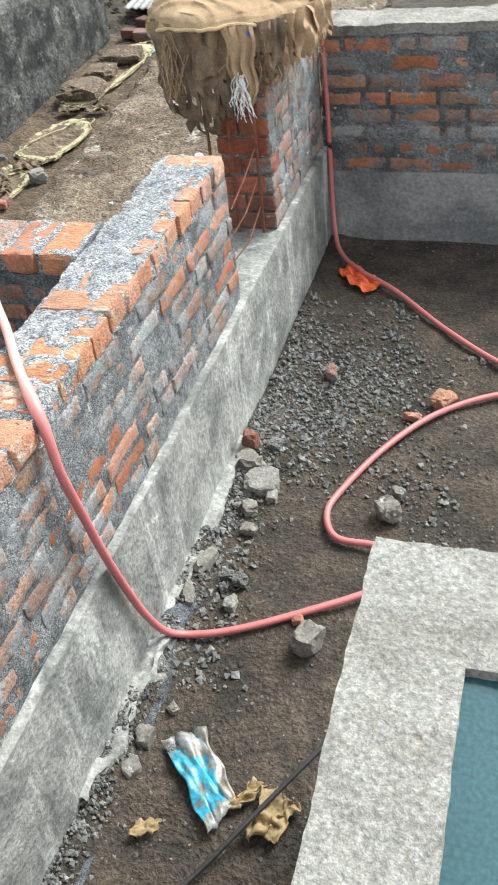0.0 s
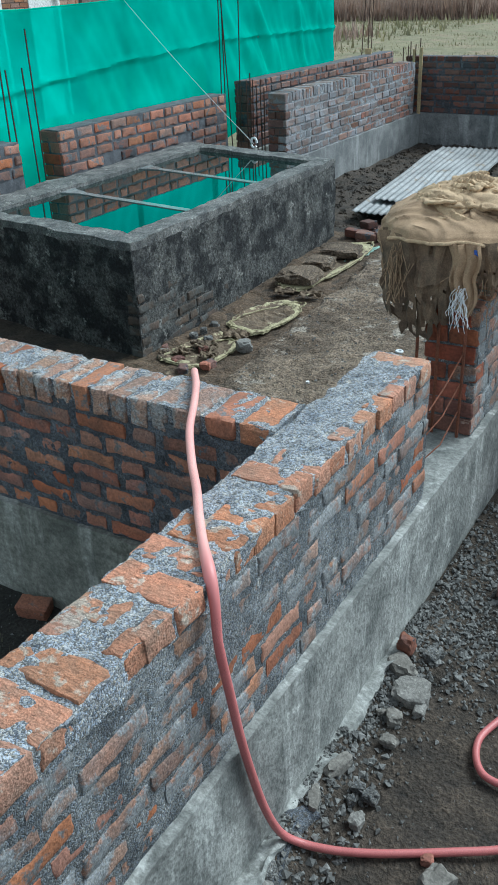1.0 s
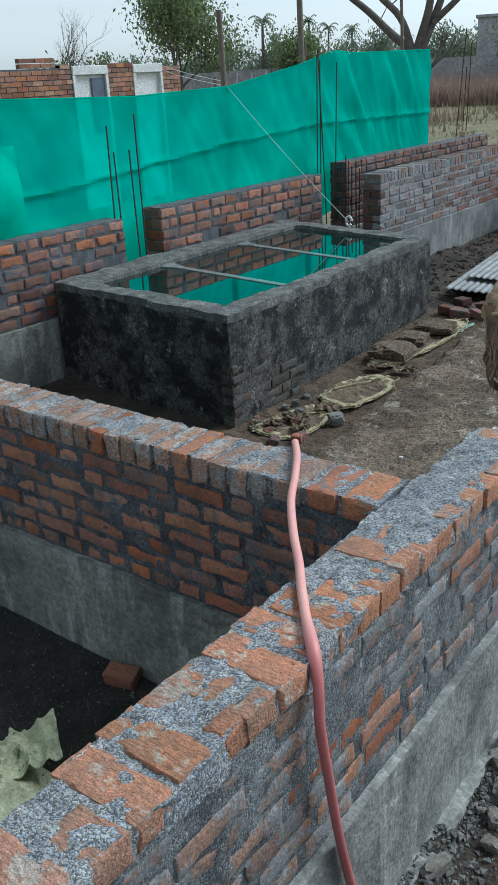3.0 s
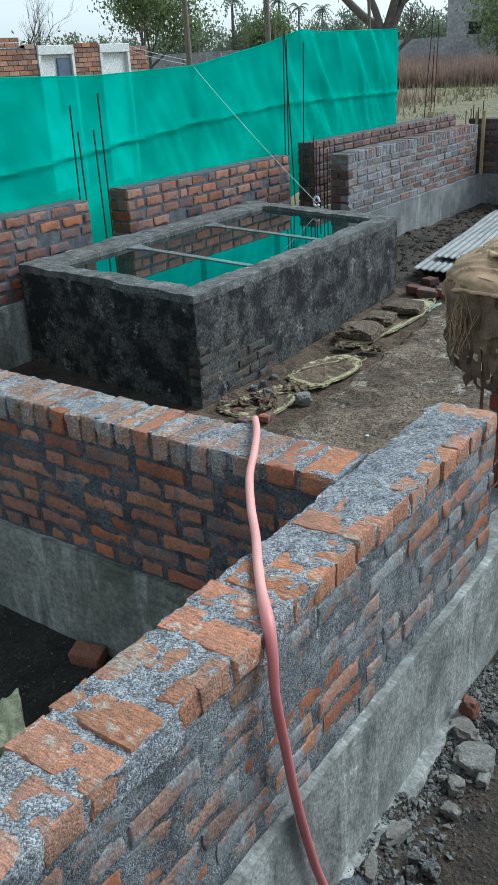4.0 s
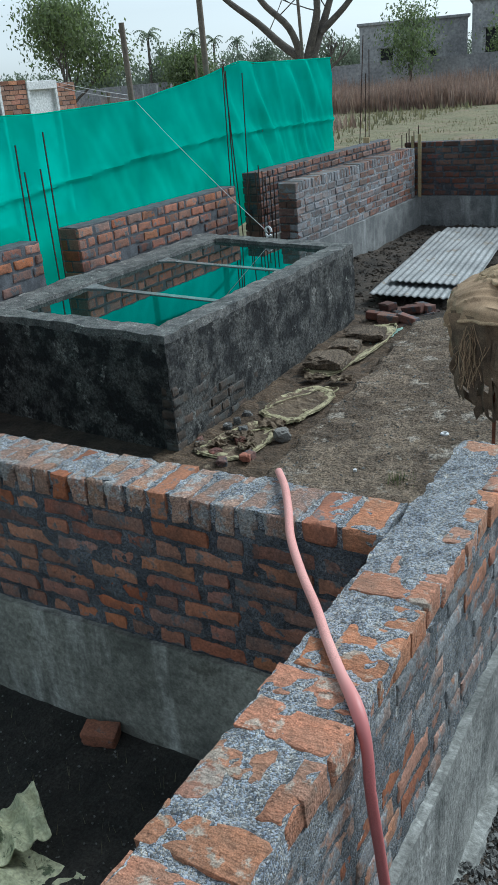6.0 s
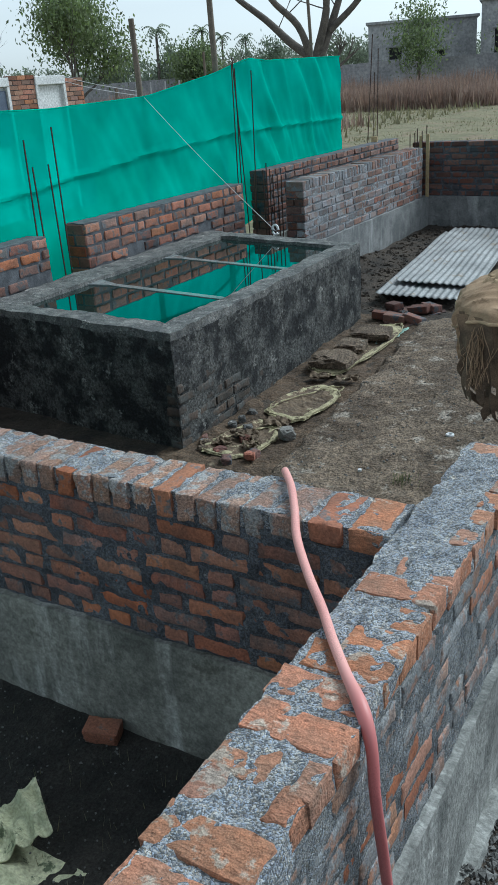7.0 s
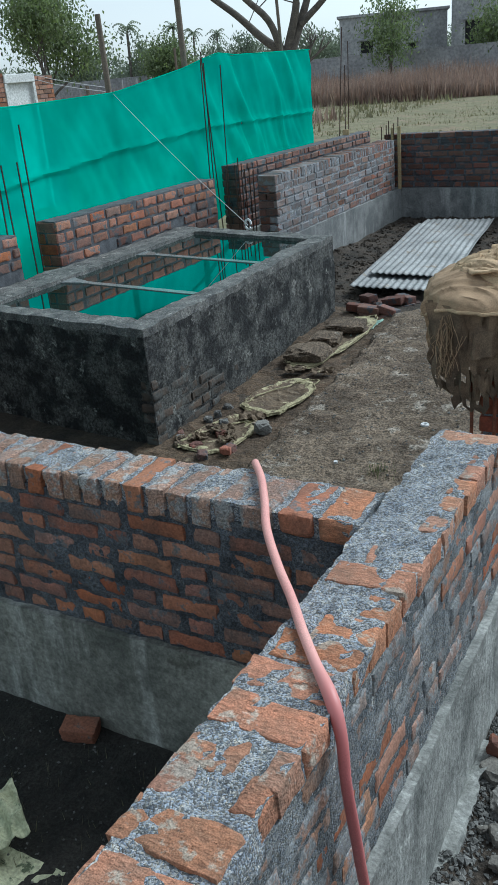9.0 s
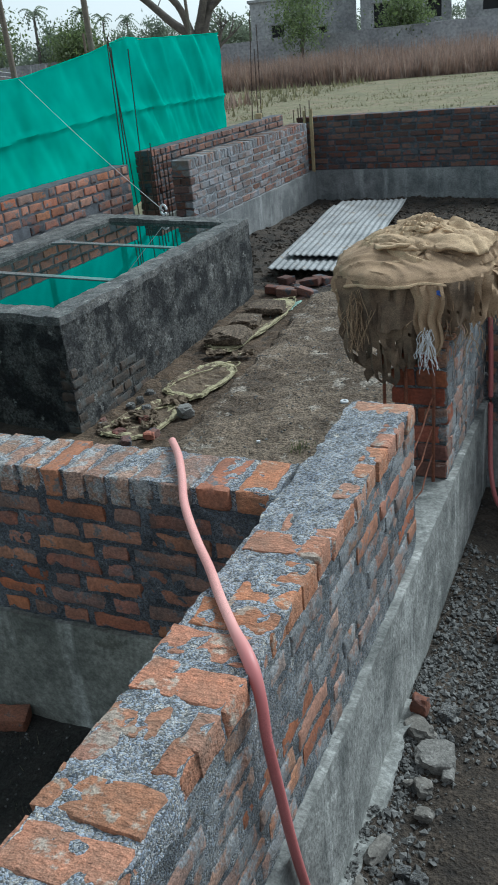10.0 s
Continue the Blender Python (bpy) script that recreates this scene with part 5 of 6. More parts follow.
_mix.inputs[0].default_value = 0.55
_holes, _open = _n.new("ShaderNodeBsdfTransparent"), _n.new("ShaderNodeMixShader")
_holes.inputs["Color"].default_value = (0.01, 0.80, 0.65, 1)
_open.inputs[0].default_value = 0.32
_l.new(_mix.outputs[0], _open.inputs[1])
_l.new(_holes.outputs[0], _open.inputs[2])
_l.new(_open.outputs[0], _n["Material Output"].inputs["Surface"])


def net_top(y):
    return float(np.interp(y, (0, 4.71, 6.2, 7.67, 9.0, 9.4, 9.76, 10.2, 12.3), (2.30, 2.24, 2.195, 2.229, 2.41, 2.49, 2.55, 2.52, 2.54)))


def net_x(y):
    return -5.05


def rail_height(y):
    return float(np.interp(y, (0, 5.48, 7.47, 9.38, 12.4), (1.25, 1.514, 1.678, 1.764, 1.727)))


def net():
    bm = bmesh.new()
    ys, m = np.linspace(0.3, 12.35, 280), 52
    g = []
    for y in ys:
        row = []
        top, low = net_top(y), float(np.interp(y, (0, 9, 12.7), (0.5, 0.6, 1.2)))
        for j in range(m + 1):
            u = j / m
            z = top + (low - top) * u
            x = net_x(y) + 0.05 * noise.noise(Vector((y * 0.9, z * 1.2, 1))) + 0.03 * noise.noise(Vector((y * 2.2 + z * 2.5, z * 0.8, 6)))
            taut = min(1.0, max(0.0, y - 9.3)) * max(0.12, min(1.0, (12.3 - y) / 1.0))
            x += 0.085 * noise.noise(Vector(((y + z * 0.9) * 3.2, z * 0.5, 3))) * taut + 0.045 * noise.noise(Vector(((y + z * 0.5) * 8, z * 0.7, 9))) * (0.3 + taut)
            x += 0.03 * math.exp(-((z - rail_height(y)) / 0.022) ** 2)
            row.append(bm.verts.new((x, y + 0.03 * noise.noise(Vector((y * 3, z * 3, 8))), z)))
        g.append(row)
    for i in range(len(ys) - 1):
        for j in range(m):
            bm.faces.new((g[i][j], g[i][j + 1], g[i + 1][j + 1], g[i + 1][j]))
    t = thing("shade_net", "bright green shade net hung along the side wall", "shade net")
    part("net_cloth", bm, NET, t, "", True)
    part("top_cord", tube_bm([(net_x(y) + 0.01, y, net_top(y) + 0.006) for y in np.linspace(0.3, 12.35, 90)], 0.007, 5), NET, t, "rolled green top edge")
    bm = sheet_bm(-0.4, 0.4, -0.45, 0.45, 30, 30, lambda x, y: 0.16 * max(0.0, 1 - x * x * 5 - y * y * 4) + 0.03 * noise.noise(Vector((x * 5, y * 5, 0))))
    ob = part("net_bulge", bm, NET, t, "bulging surplus of green net", True)
    ob.matrix_local = Matrix.Translation((-4.99, 4.32, 1.5)) @ Matrix.Rotation(math.pi / 2, 4, "Y")


net()
rail = [(net_x(y) - 0.035, y, rail_height(y) - 0.012) for y in np.linspace(0.4, 12.3, 40)]
tagged(mesh_ob("net_rail", tube_bm(rail, 0.02, 8), TIMBER, smooth=True), "thin bamboo rail behind the green net", "rail")


def post(at, top, r, lean, label):
    x, y = at
    bm = tube_bm([(x + lean * k / 5, y + 0.01 * math.sin(k * 2), top * k / 5) for k in range(6)], r, 8, r * 0.8)
    tagged(mesh_ob("net_post", bm, TIMBER, smooth=True), label, "post", "net posts")


post((-5.105, 7.66), 2.95, 0.035, 0.0, "weathered timber post behind the green net")
post((-5.19, 9.35), 4.6, 0.04, -0.1, "tall crooked timber post behind the green net")
post((-5.2, 11.95), 3.5, 0.028, -0.12, "thin leaning bamboo pole behind the green net")
post((-5.15, 4.2), 2.2, 0.035, 0.0, "weathered timber post behind the green net")
for a, b in (((-5.08, 7.67, 2.25), (-3.84, 8.05, 0.86)), ((-5.15, 7.69, 2.25), (-11.9, 14.1, 2.6)), ((-5.15, 7.69, 2.29), (-11.9, 13.9, 2.73))):
    a, b = Vector(a), Vector(b)
    pts = [a.lerp(b, k / 14) - Vector((0, 0, 0.03 * math.sin(math.pi * k / 14))) for k in range(15)]
    tagged(mesh_ob("rope", tube_bm(pts, 0.0035, 5), WHITE), "thin pale guy rope tied to the net post", "rope", "guy ropes")
loop = [(-3.84 + 0.035 * math.cos(a), 8.05, 0.87 + 0.05 * math.sin(a)) for a in np.linspace(0, 5.6, 12)]
tagged(mesh_ob("rope_loop", tube_bm(loop, 0.012, 6), WHITE, smooth=True), "knotted white rope on the tank rim", "rope")


# ---------------------------------------------------------------- unfinished brick house behind the net
LEAF = mat("tree_leaves", (0.21, 0.27, 0.105), (0.13, 0.18, 0.07), 0.8, 0.6, bump=0.0, grain=3, vary=0.8, island=True, through_light=0.5)
# Paler and greyer than the near leaves: distance haze mixed into the colour.
LEAF_FAR = mat("hazed_far_leaves", (0.25, 0.295, 0.20), (0.17, 0.21, 0.15), 0.3, 0.7, bump=0.0, grain=1, vary=0.6, island=True, through_light=0.45)
LEAF_YOUNG = mat("young_leaves", (0.16, 0.19, 0.06), (0.09, 0.115, 0.04), 0.8, 0.7, bump=0.0, grain=3, vary=0.6, island=True, through_light=0.45)
BARK = mat("bark", (0.15, 0.13, 0.115), (0.085, 0.075, 0.068), 5, 0.95, bump=0.6, grain=30)
# Dry brown lifted in colour for the haze over the field.
REED = mat("dry_reeds", (0.40, 0.285, 0.225), (0.28, 0.19, 0.15), 0.35, 0.95, bump=0.0, grain=2, vary=0.6, island=True, through_light=0.3)
GRASS = mat("grass_blades", (0.29, 0.26, 0.15), (0.19, 0.185, 0.095), 0.6, 0.9, bump=0.0, grain=3, vary=0.6, island=True, through_light=0.3)
# Lightened and blued beyond its weathering to carry the haze of distance.
OLD_WALL = mat("weathered_hazed_concrete", (0.40, 0.40, 0.415), (0.26, 0.262, 0.275), 0.7, 0.9, bump=0.3, grain=5, spots=(0.42, 0.41, 0.41), spot_scale=1.2, spot_at=0.58)
# Near-black colour stands in for the shade of rooms behind openings.
DARK_IN = mat("unlit_room", (0.025, 0.025, 0.028), (0.02, 0.02, 0.022), 2, 0.9, bump=0.0)
FRAME = mat("whitewashed_frame", (0.66, 0.66, 0.66), (0.56, 0.56, 0.57), 4, 0.85, bump=0.2, grain=30)
GLASSY = mat("blue_shutter", (0.10, 0.13, 0.19), (0.07, 0.09, 0.14), 3, 0.4, bump=0.0)
BRICK_FAR = mat("brick_joined", (0.33, 0.15, 0.09), (0.22, 0.105, 0.07), 4, 0.92, bump=0.2, grain=40, vary=0.8, island=True)


def brick_panel(y0, y1, x, z0, z1, seed):
    """Joined far bricks of a pier that faces +x."""
    rnd = random.Random(seed)
    bm = bmesh.new()
    z, c = z0, 0
    while z < z1 - 0.03:
        s = y0 - (0.12 if c % 2 else 0)
        while s < y1:
            a, b = max(s, y0), min(s + 0.225, y1)
            if b - a > 0.04:
                join_box(bm, x - 0.1, x + rnd.uniform(-0.004, 0.008), a, b, z, z + 0.073)
            s += 0.238
        z += 0.086
        c += 1
    return bm


def join_box(bm, x0, x1, y0, y1, z0, z1):
    v = [bm.verts.new(p) for p in ((x0, y0, z0), (x1, y0, z0), (x1, y1, z0), (x0, y1, z0), (x0, y0, z1), (x1, y0, z1), (x1, y1, z1), (x0, y1, z1))]
    for f in ((0, 3, 2, 1), (4, 5, 6, 7), (0, 1, 5, 4), (1, 2, 6, 5), (2, 3, 7, 6), (3, 0, 4, 7)):
        bm.faces.new([v[k] for k in f])


def brick_house():
    h = thing("brick_house", "unfinished brick house with whitewashed openings beyond the net", "house")
    x = -12.0
    for k, (a, b, top) in enumerate(((10.1, 11.6, 2.66), (11.6, 11.87, 2.70), (12.78, 13.47, 2.68), (14.33, 14.87, 2.64))):
        part("mortar_core", box_bm(x - 0.21, x - 0.012, a, b, 0.05, top - 0.01), MORTAR_DARK, h)
        tagged(part("brick_pier", brick_panel(a, b, x, 1.6, top, 60 + k), BRICK_FAR, h, "red brick pier"), kind="stuff")
    part("gable_brick", brick_panel(10.7, 11.5, x - 0.02, 2.66, 2.85, 70), BRICK_FAR, h, "loose brick course on top")
    for a, b in ((11.87, 12.78), (13.47, 14.33)):
        fr = part("door_frame", box_bm(x - 0.2, x + 0.03, a, b, 2.52, 2.68, 0.01), FRAME, h, "whitewashed lintel")
        part("jamb", box_bm(x - 0.2, x + 0.02, a, a + 0.07, 0.05, 2.52, 0.005), FRAME, fr)
        part("jamb", box_bm(x - 0.2, x + 0.02, b - 0.07, b, 0.05, 2.52, 0.005), FRAME, fr)
        part("infill", box_bm(x - 0.16, x - 0.06, a + 0.07, b - 0.07, 0.05, 2.52), FRAME, fr, "white door leaf")
    part("shutter", box_bm(x - 0.06, x - 0.02, 12.36, 12.70, 1.5, 2.46, 0.01), GLASSY, h, "slate-blue shutter")
    part("side_wall", box_bm(x - 4.0, x - 0.22, 10.3, 10.5, 0.05, 2.6, 0.01), BRICK_FAR, h, "side wall")


brick_house()


# ---------------------------------------------------------------- trees
def spot(yaw, d):
    a = radians(yaw)
    return Vector((0.8 - d * math.sin(a), 0.15 + d * math.cos(a), 0))


def limbs(bm, p, d, length, r, depth, rnd, tips, spread=0.6, rise=0.15):
    pts = [p]
    q, v = p.copy(), d.normalized()
    for _ in range(4):
        v = (v + Vector((rnd.uniform(-1, 1), rnd.uniform(-1, 1), rnd.uniform(-0.5, 0.9))) * 0.16).normalized()
        q = q + v * length / 4
        pts.append(q.copy())
    join(bm, tube_bm(pts, r, 6 if depth > 1 else 4, r * 0.6, closed=False))
    tips.append((q.copy(), depth))
    if depth > 0:
        for k in range(rnd.choice((2, 3, 3))):
            w = (v + Vector((rnd.uniform(-1, 1), rnd.uniform(-1, 1), rnd.uniform(-0.3, 0.8))) * spread + Vector((0, 0, rise))).normalized()
            limbs(bm, pts[rnd.choice((2, 3, 4, 4))], w, length * rnd.uniform(0.55, 0.85), r * rnd.uniform(0.45, 0.62), depth - 1, rnd, tips, spread, rise)


def leaf_cloud(centres, count, size, rnd, reach):
    verts, faces = [], []
    for c in centres:
        for _ in range(count):
            o = Vector((rnd.gauss(0, 1), rnd.gauss(0, 1), rnd.gauss(0, 0.8))) * reach
            m = Euler([rnd.uniform(0, 6.3) for _ in range(3)]).to_matrix()
            s = size * rnd.uniform(0.6, 1.5)
            k = len(verts)
            for b in ((-1, 0, 0), (0, -0.45, 0.1), (1, 0, 0), (0, 0.45, 0.1)):
                v = Vector(c) + o + m @ (Vector(b) * s)
                verts.append(tuple(v))
            faces.append((k, k + 1, k + 2, k + 3))
    me = bpy.data.meshes.new("crown")
    me.from_pydata(verts, [], faces)
    return me


def tree(at, height, label, seed, leaves=0, leaf=0.1, reach=0.4, r=0.14, depth=4, spread=0.6, material=None, trunk_share=0.35, lean=(0, 0), rise=0.15):
    rnd = random.Random(seed)
    t = thing("tree", label, "tree", at=at)
    bm, tips = bmesh.new(), []
    limbs(bm, Vector((0, 0, -0.1)), Vector((lean[0], lean[1], 1)), height * trunk_share, r, depth, rnd, tips, spread, rise)
    part("trunk", bm, BARK, t, "grey-brown trunk and branches", True)
    if leaves:
        me = leaf_cloud([p for p, k in tips if k <= 1], leaves, leaf, rnd, reach)
        me.materials.append(material or LEAF)
        tagged(part_mesh("crown", me, t), kind="stuff")
    return t


def part_mesh(name, me, parent):
    ob = new(name, me)
    ob.parent = parent
    return ob


tree(spot(40.9, 34), 9.5, "leafy green tree beyond the net", 4, leaves=190, leaf=0.065, reach=0.45, r=0.15, depth=4, spread=0.75, trunk_share=0.26)
tree(spot(33.7, 80), 6.4, "round leafy green tree at the field's edge", 14, leaves=260, leaf=0.13, reach=0.95, r=0.16, depth=3, spread=0.75)
tree(spot(49.6, 28), 7.4, "bare thin-branched tree beyond the brick house", 6, r=0.085, depth=6, spread=0.8, trunk_share=0.24)


def old_tree():
    """A thick leaning trunk with long limbs; u runs to the right of the line of sight."""
    p, a = spot(26.6, 30), radians(26.6)
    t = thing("tree", "big bare old tree with thick spreading limbs", "tree", at=p)
    side = Vector((math.cos(a), math.sin(a), 0))
    rnd = random.Random(31)
    bm, tips = bmesh.new(), []

    def limb(uz, r0, r1, depth_of=0.0):
        pts = [side * u + Vector((0, 0, z)) + Vector((-math.sin(a), math.cos(a), 0)) * (depth_of * k / len(uz)) for k, (u, z) in enumerate(uz)]
        line = spline(pts, 5)
        join(bm, tube_bm(line, r0, 8, r1, closed=False))
        for q in line[len(line) // 3 :: 4]:
            limbs(bm, q, side * rnd.uniform(-1, 1) + Vector((0, rnd.uniform(-0.5, 0.5), rnd.uniform(0.2, 1))), rnd.uniform(0.7, 1.5), r1 * 0.45, 3, rnd, tips, 0.7, 0.1)

    limb([(0.15, -0.1), (0.1, 1.4), (0.0, 2.9)], 0.27, 0.22)
    limb([(0.0, 2.8), (-0.7, 3.3), (-1.5, 4.05), (-2.5, 4.85), (-3.3, 5.8), (-4.1, 6.5)], 0.15, 0.04, 1)
    limb([(-0.1, 2.8), (-0.5, 3.8), (-1.3, 4.6), (-1.7, 5.5), (-1.5, 6.7)], 0.13, 0.05, -1)
    limb([(0.15, 2.8), (0.6, 3.9), (0.9, 4.7), (1.3, 5.7), (1.5, 6.7)], 0.15, 0.05, 0.5)
    limb([(0.5, 3.6), (1.4, 4.4), (2.1, 5.4), (2.4, 6.2)], 0.11, 0.045, -0.5)
    limb([(0.05, 2.9), (0.4, 4.2), (0.3, 5.2), (0.2, 6.3)], 0.15, 0.05, -0.8)
    part("trunk", bm, BARK, t, "thick grey-brown trunk and limbs", True)


old_tree()
tree(spot(47, 70), 5.0, "yellow-green tree behind the brick house", 8, leaves=130, leaf=0.12, reach=0.75, r=0.15, depth=3, material=LEAF_YOUNG)
tree(spot(14.5, 72), 7.5, "green tree before the grey buildings", 9, leaves=130, leaf=0.12, reach=0.75, r=0.16, depth=3, spread=0.7)
tree(spot(20.2, 70), 8.0, "green tree before the grey buildings", 19, leaves=150, leaf=0.12, reach=0.85, r=0.16, depth=3, spread=0.7)


def palm(at, height, seed):
    rnd = random.Random(seed)
    t = thing("palm_tree", "tall coconut palm on the horizon", "palm", "far palms", at=at)
    part("trunk", tube_bm([(0.3 * math.sin(k / 6), 0, height * k / 6) for k in range(7)], 0.2, 6, 0.13), BARK, t)
    verts, faces = [], []
    for k in range(16):
        a, up = rnd.uniform(0, 6.3), rnd.uniform(0.0, 1.5)
        d, side = Vector((math.cos(a), math.sin(a), 0)), Vector((-math.sin(a), math.cos(a), 0))
        for j in range(7):
            u, w = j / 7, (j + 1) / 7
            p = Vector((0.25, 0, height)) + d * 1.5 * u + Vector((0, 0, up * 1.4 * u - 1.5 * u * u))
            q = Vector((0.25, 0, height)) + d * 1.5 * w + Vector((0, 0, up * 1.4 * w - 1.5 * w * w))
            for sg in (1, -1):
                n = len(verts)
                tip = (p + q) / 2 + side * sg * 0.3 * (1 - 0.6 * u) - Vector((0, 0, 0.2))
                verts += [tuple(p), tuple(q), tuple(tip)]
                faces.append((n, n + 1, n + 2))
    me = bpy.data.meshes.new("fronds")
    me.from_pydata(verts, [], faces)
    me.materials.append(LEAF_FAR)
    tagged(part_mesh("fronds", me, t), kind="stuff")


palm(spot(36.0, 95), 7.6, 1)
palm(spot(33.2, 120), 8.6, 2)
palm(spot(32.0, 130), 8.2, 3)
palm(spot(30.6, 120), 7.4, 4)


def tree_line():
    """Far woods: leaf clumps on domed heaps along the horizon."""
    rnd = random.Random(11)
    centres = []
    for yaw, d, w, hgt in ((53, 110, 9, 4.2), (49, 120, 9, 5.0), (45, 110, 9, 5.6), (41, 115, 9, 5.4), (37.5, 110, 7, 6.2), (34.4, 95, 5.5, 6.2), (33, 120, 6, 5.6), (29.8, 110, 6.5, 6.6), (27.5, 125, 7, 6.0), (24.5, 105, 7, 6.4),
                           (22.5, 110, 6, 5.8), (19.5, 125, 9, 6), (15, 130, 10, 6.5), (10, 130, 12, 6), (5, 130, 12, 6), (57, 120, 12, 5), (61, 120, 12, 5)):
        p = spot(yaw, d)
        for _ in range(70):
            a, r = rnd.uniform(0, 6.3), math.sqrt(rnd.random())
            z = hgt * math.sqrt(max(0.05, 1 - r * r)) * rnd.uniform(0.55, 1.0)
            centres.append((p.x + w * r * math.cos(a), p.y + 2.5 * r * math.sin(a), max(0.4, z)))
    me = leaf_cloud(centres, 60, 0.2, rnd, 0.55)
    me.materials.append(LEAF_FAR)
    tagged(new("far_woods", me), "dark green woods along the horizon", "trees", kind="stuff")


tree_line()


# ---------------------------------------------------------------- grass, reeds
def blades(name, label, material, count, place, tall, wide, seed, category):
    rnd = random.Random(seed)
    verts, faces = [], []
    for _ in range(count):
        x, y = place(rnd)
        h, w, a = tall(rnd, x, y), wide * rnd.uniform(0.5, 1.4), rnd.uniform(0, 3.14)
        dx, dy = math.cos(a) * w, math.sin(a) * w
        lx, ly = rnd.uniform(-0.3, 0.3) * h, rnd.uniform(-0.3, 0.3) * h
        k = len(verts)
        verts += [(x - dx, y - dy, -0.02), (x + dx, y + dy, -0.02), (x + lx, y + ly, h)]
        faces.append((k, k + 1, k + 2))
    me = bpy.data.meshes.new(name)
    me.from_pydata(verts, [], faces)
    me.materials.append(material)
    tagged(new(name, me), label, category, kind="stuff")


def reed_place(r):
    return r.uniform(-56, 30), 53 + 13 * r.random() ** 1.3


blades("dry_reeds", "band of dry red-brown reeds across the field", REED, 75000, reed_place, lambda r, x, y: r.uniform(0.4, 1.7) * (1 + (y - 53) / 40) * (1 + 0.4 * noise.noise(Vector((x * 0.25, y * 0.4, 0)))), 0.05, 21, "reeds")
blades("field_grass", "rough yellow-green grass of the field", GRASS, 110000, lambda r: (r.uniform(-45, 22), 14.5 + 39 * r.random() ** 1.2), lambda r, x, y: r.uniform(0.03, 0.10) * (1 + 1.8 * max(0.0, noise.noise(Vector((x * 0.3, y * 0.5, 0))))), 0.03, 22, "grass")
blades("scrub_grass", "green grass beyond the brick house", GRASS, 9000, lambda r: (r.uniform(-60, -14), r.uniform(14, 60)), lambda r, x, y: r.uniform(0.1, 0.5), 0.06, 23, "grass")
blades("reeds_near", "dry brush along the field beyond the net", REED, 6000, lambda r: (r.uniform(-40, -16), r.uniform(20, 40)), lambda r, x, y: r.uniform(0.3, 0.9), 0.06, 24, "reeds")


# ---------------------------------------------------------------- compound wall and far buildings
def facing(ob, p, yaw):
    """Stands a thing built along x, with its front to -y, at p facing back along the line of sight."""
    ob.matrix_world = Matrix.Translation(p) @ Matrix.Rotation(radians(yaw), 4, "Z")


c = structure("wall_compound", "grey boundary wall across the field")
part("wall_run", rough_box(-70, 45, 68, 68.25, -0.1, 3.0, 1.2, 0.05, 0.4), OLD_WALL, c)


def grey_house(p, yaw, w, h, dep, windows, seed, label):
    t = thing("grey_house", label, "house", "far grey houses")
    xs = sorted({-w / 2, w / 2, *[a for a, _, _, _ in windows], *[b for _, b, _, _ in windows]})
    zs = sorted({0.0, h, *[a for _, _, a, _ in windows], *[b for _, _, _, b in windows]})
    bm = bmesh.new()
    for x0, x1 in zip(xs, xs[1:]):
        for z0, z1 in zip(zs, zs[1:]):
            if not any(a <= x0 and x1 <= b and e <= z0 and z1 <= f for a, b, e, f in windows):
                join_box(bm, x0, x1, 0, 0.25, z0, z1)
    join_box(bm, -w / 2, -w / 2 + 0.2, 0.25, dep, 0, h)
    join_box(bm, w / 2 - 0.2, w / 2, 0.25, dep, 0, h)
    bmesh.ops.remove_doubles(bm, verts=bm.verts[:], dist=0.001)
    part("wall", bm, OLD_WALL, t, "weathered grey concrete wall, haze put into its colour")
    part("roof", box_bm(-w / 2 - 0.2, w / 2 + 0.2, -0.25, dep + 0.2, h, h + 0.22, 0.02), OLD_WALL, t, "flat concrete roof slab")
    part("back_wall", box_bm(-w / 2 + 0.2, w / 2 - 0.2, dep - 0.2, dep, 0, h), DARK_IN, t)
    for a, b, e, f in windows:
        part("window", box_bm(a, b, 0.2, 0.26, e, f), DARK_IN, t, "dark plate for the unlit room behind the window opening")
        part("hood", box_bm(a - 0.2, b + 0.2, -0.3, 0.02, f + 0.05, f + 0.15, 0.01), OLD_WALL, t, "concrete window hood")
    facing(t, p, yaw)


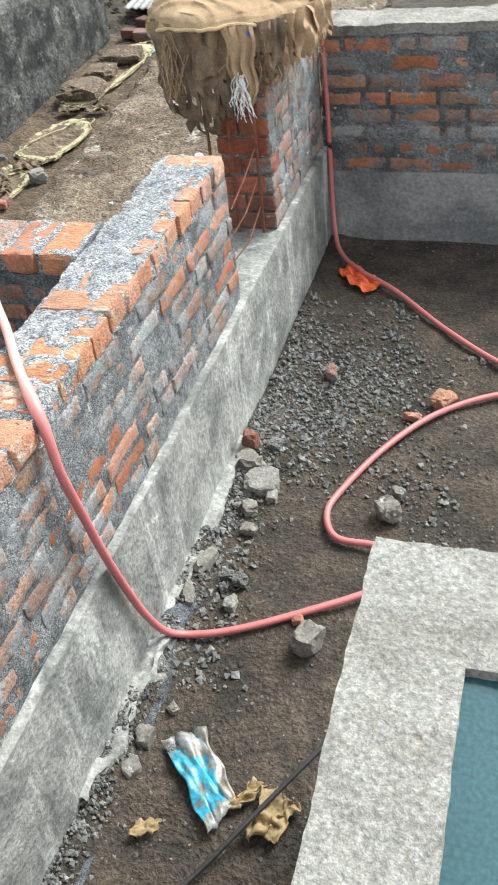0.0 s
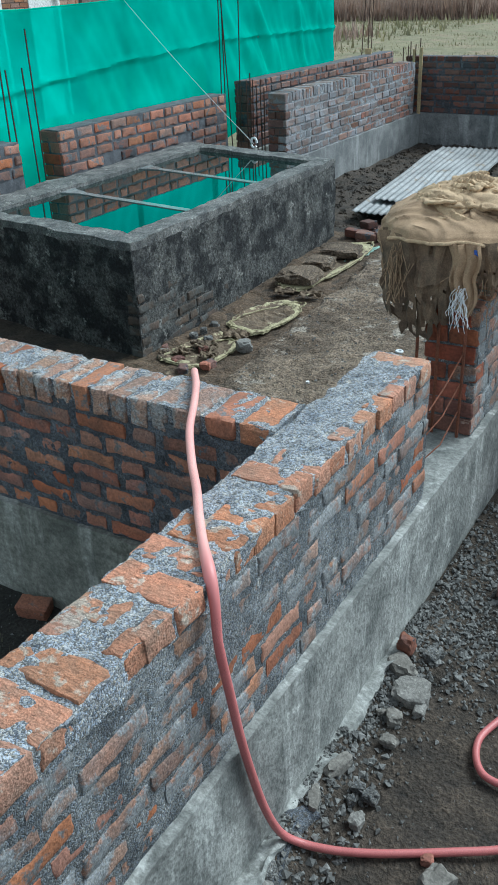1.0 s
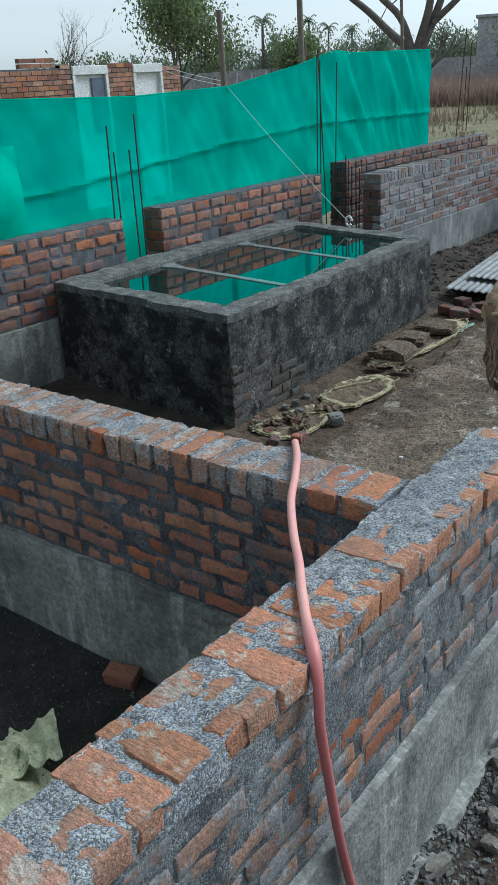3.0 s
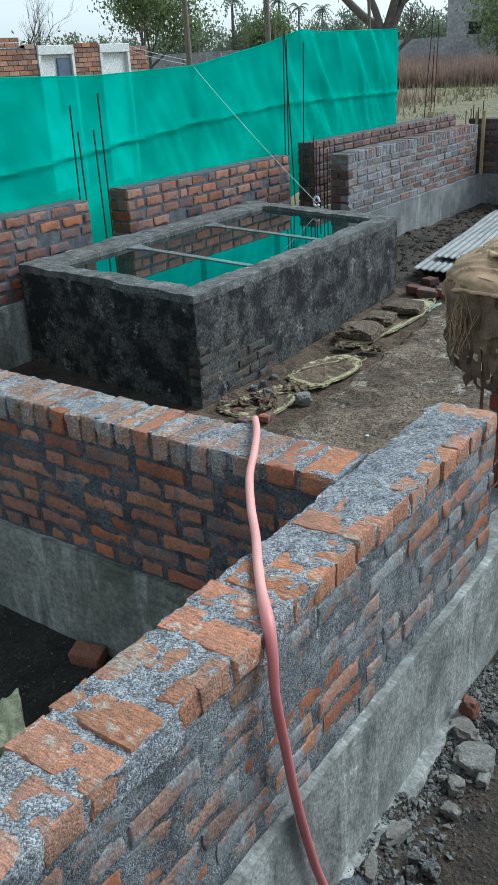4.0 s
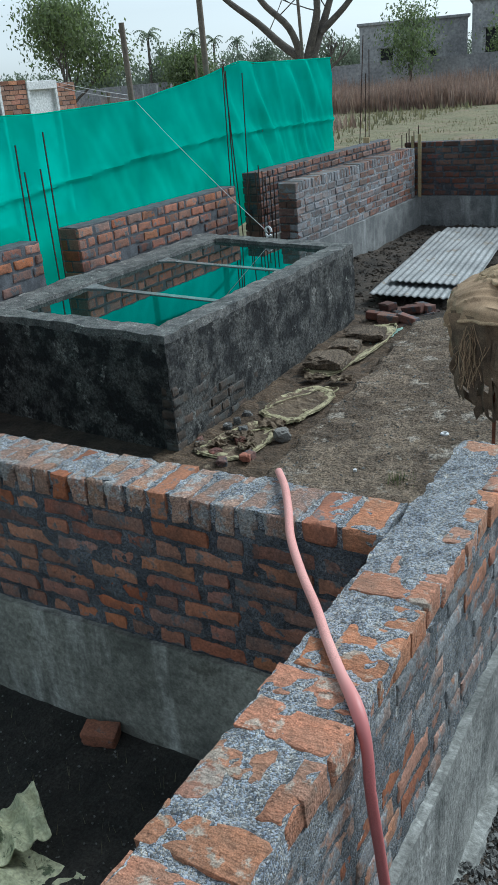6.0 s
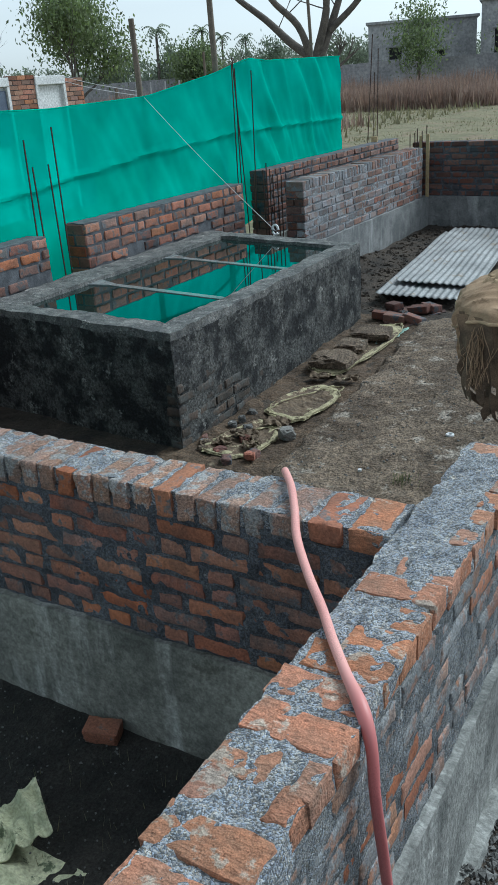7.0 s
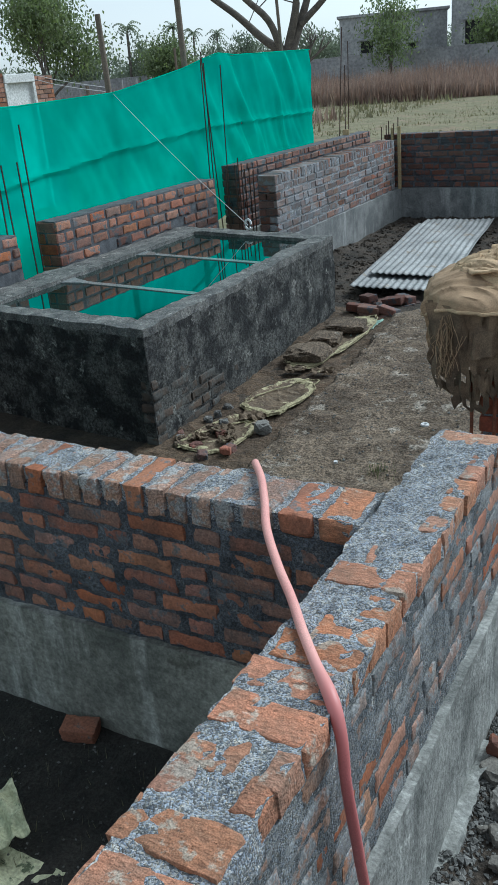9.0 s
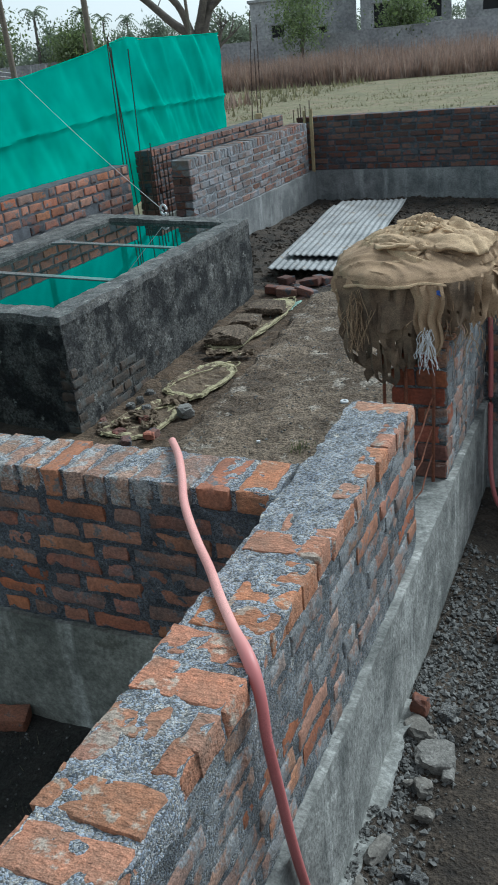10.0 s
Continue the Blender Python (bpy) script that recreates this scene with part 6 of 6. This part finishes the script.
grey_house(spot(19.95, 84), 19.95, 9.3, 6.1, 7, ((-2.83, -1.75, 3.2, 4.15), (1.3, 2.0, 3.2, 3.7)), 1, "unfinished grey concrete house with empty windows")
grey_house(spot(13.9, 80), 13.9, 7.4, 7.0, 7, ((-2.6, -1.2, 3.0, 4.9), (1.6, 2.9, 3.5, 4.8)), 2, "unfinished grey concrete house with empty windows")
grey_house(spot(8.6, 78), 8.6, 5.0, 7.6, 7, ((-1.2, 0.0, 3.6, 4.9),), 3, "tall narrow grey concrete house")
grey_house(spot(3, 84), 3, 9, 7.0, 7, ((-2.0, -0.6, 3.4, 4.6), (1.5, 2.8, 3.4, 4.6)), 4, "flat-roofed grey concrete house with empty windows")


def white_house(p, yaw, w, h, label):
    t = thing("low_house", label, "house", "far low houses")
    part("wall", box_bm(-w / 2, w / 2, 0, 4, 0, h, 0.02), FRAME, t, "white wall")
    part("roof", box_bm(-w / 2 - 0.3, w / 2 + 0.3, -0.4, 4.3, h, h + 0.25, 0.02), SHEET, t, "grey sheet roof")
    for k in range(3):
        x = -w / 2 + w * (k + 0.5) / 3
        part("window", box_bm(x - 0.5, x + 0.5, -0.02, 0.02, 0.9, 2.0), DARK_IN, t, "dark window")
    facing(t, p, yaw)


white_house(spot(30.6, 100), 30.6, 9, 3.3, "low white house with a sheet roof on the horizon")
white_house(spot(36.8, 105), 36.8, 6, 2.7, "low white house under trees on the horizon")
for k, (yaw, d, h) in enumerate(((33.3, 40, 3.6), (38.9, 30, 2.4), (37.6, 46, 2.6), (36.7, 46, 2.6), (35.8, 46, 2.6), (34.9, 46, 2.6), (34.0, 46, 2.6))):
    p = spot(yaw, d)
    tagged(mesh_ob("fence_post", tube_bm([(p.x, p.y, -0.1), (p.x + 0.02, p.y, h)], 0.06, 6), TIMBER if k < 2 else OLD_WALL), "thin weathered post standing in the field", "post", "field posts")
blades("pit_grass", "sparse dry grass blades on the dark floor of the room", GRASS, 420, lambda r: (r.uniform(-2.6, -0.4), r.uniform(0.7, 2.0)), lambda r, x, y: r.uniform(0.07, 0.115), 0.0025, 26, "grass")
blades("weed", "small green weed sprouting from the mud", LEAF_YOUNG, 90, lambda r: (-1.063 + r.gauss(0, 0.035), 4.479 + r.gauss(0, 0.035)), lambda r, x, y: r.uniform(0.11, 0.145), 0.006, 25, "weed")
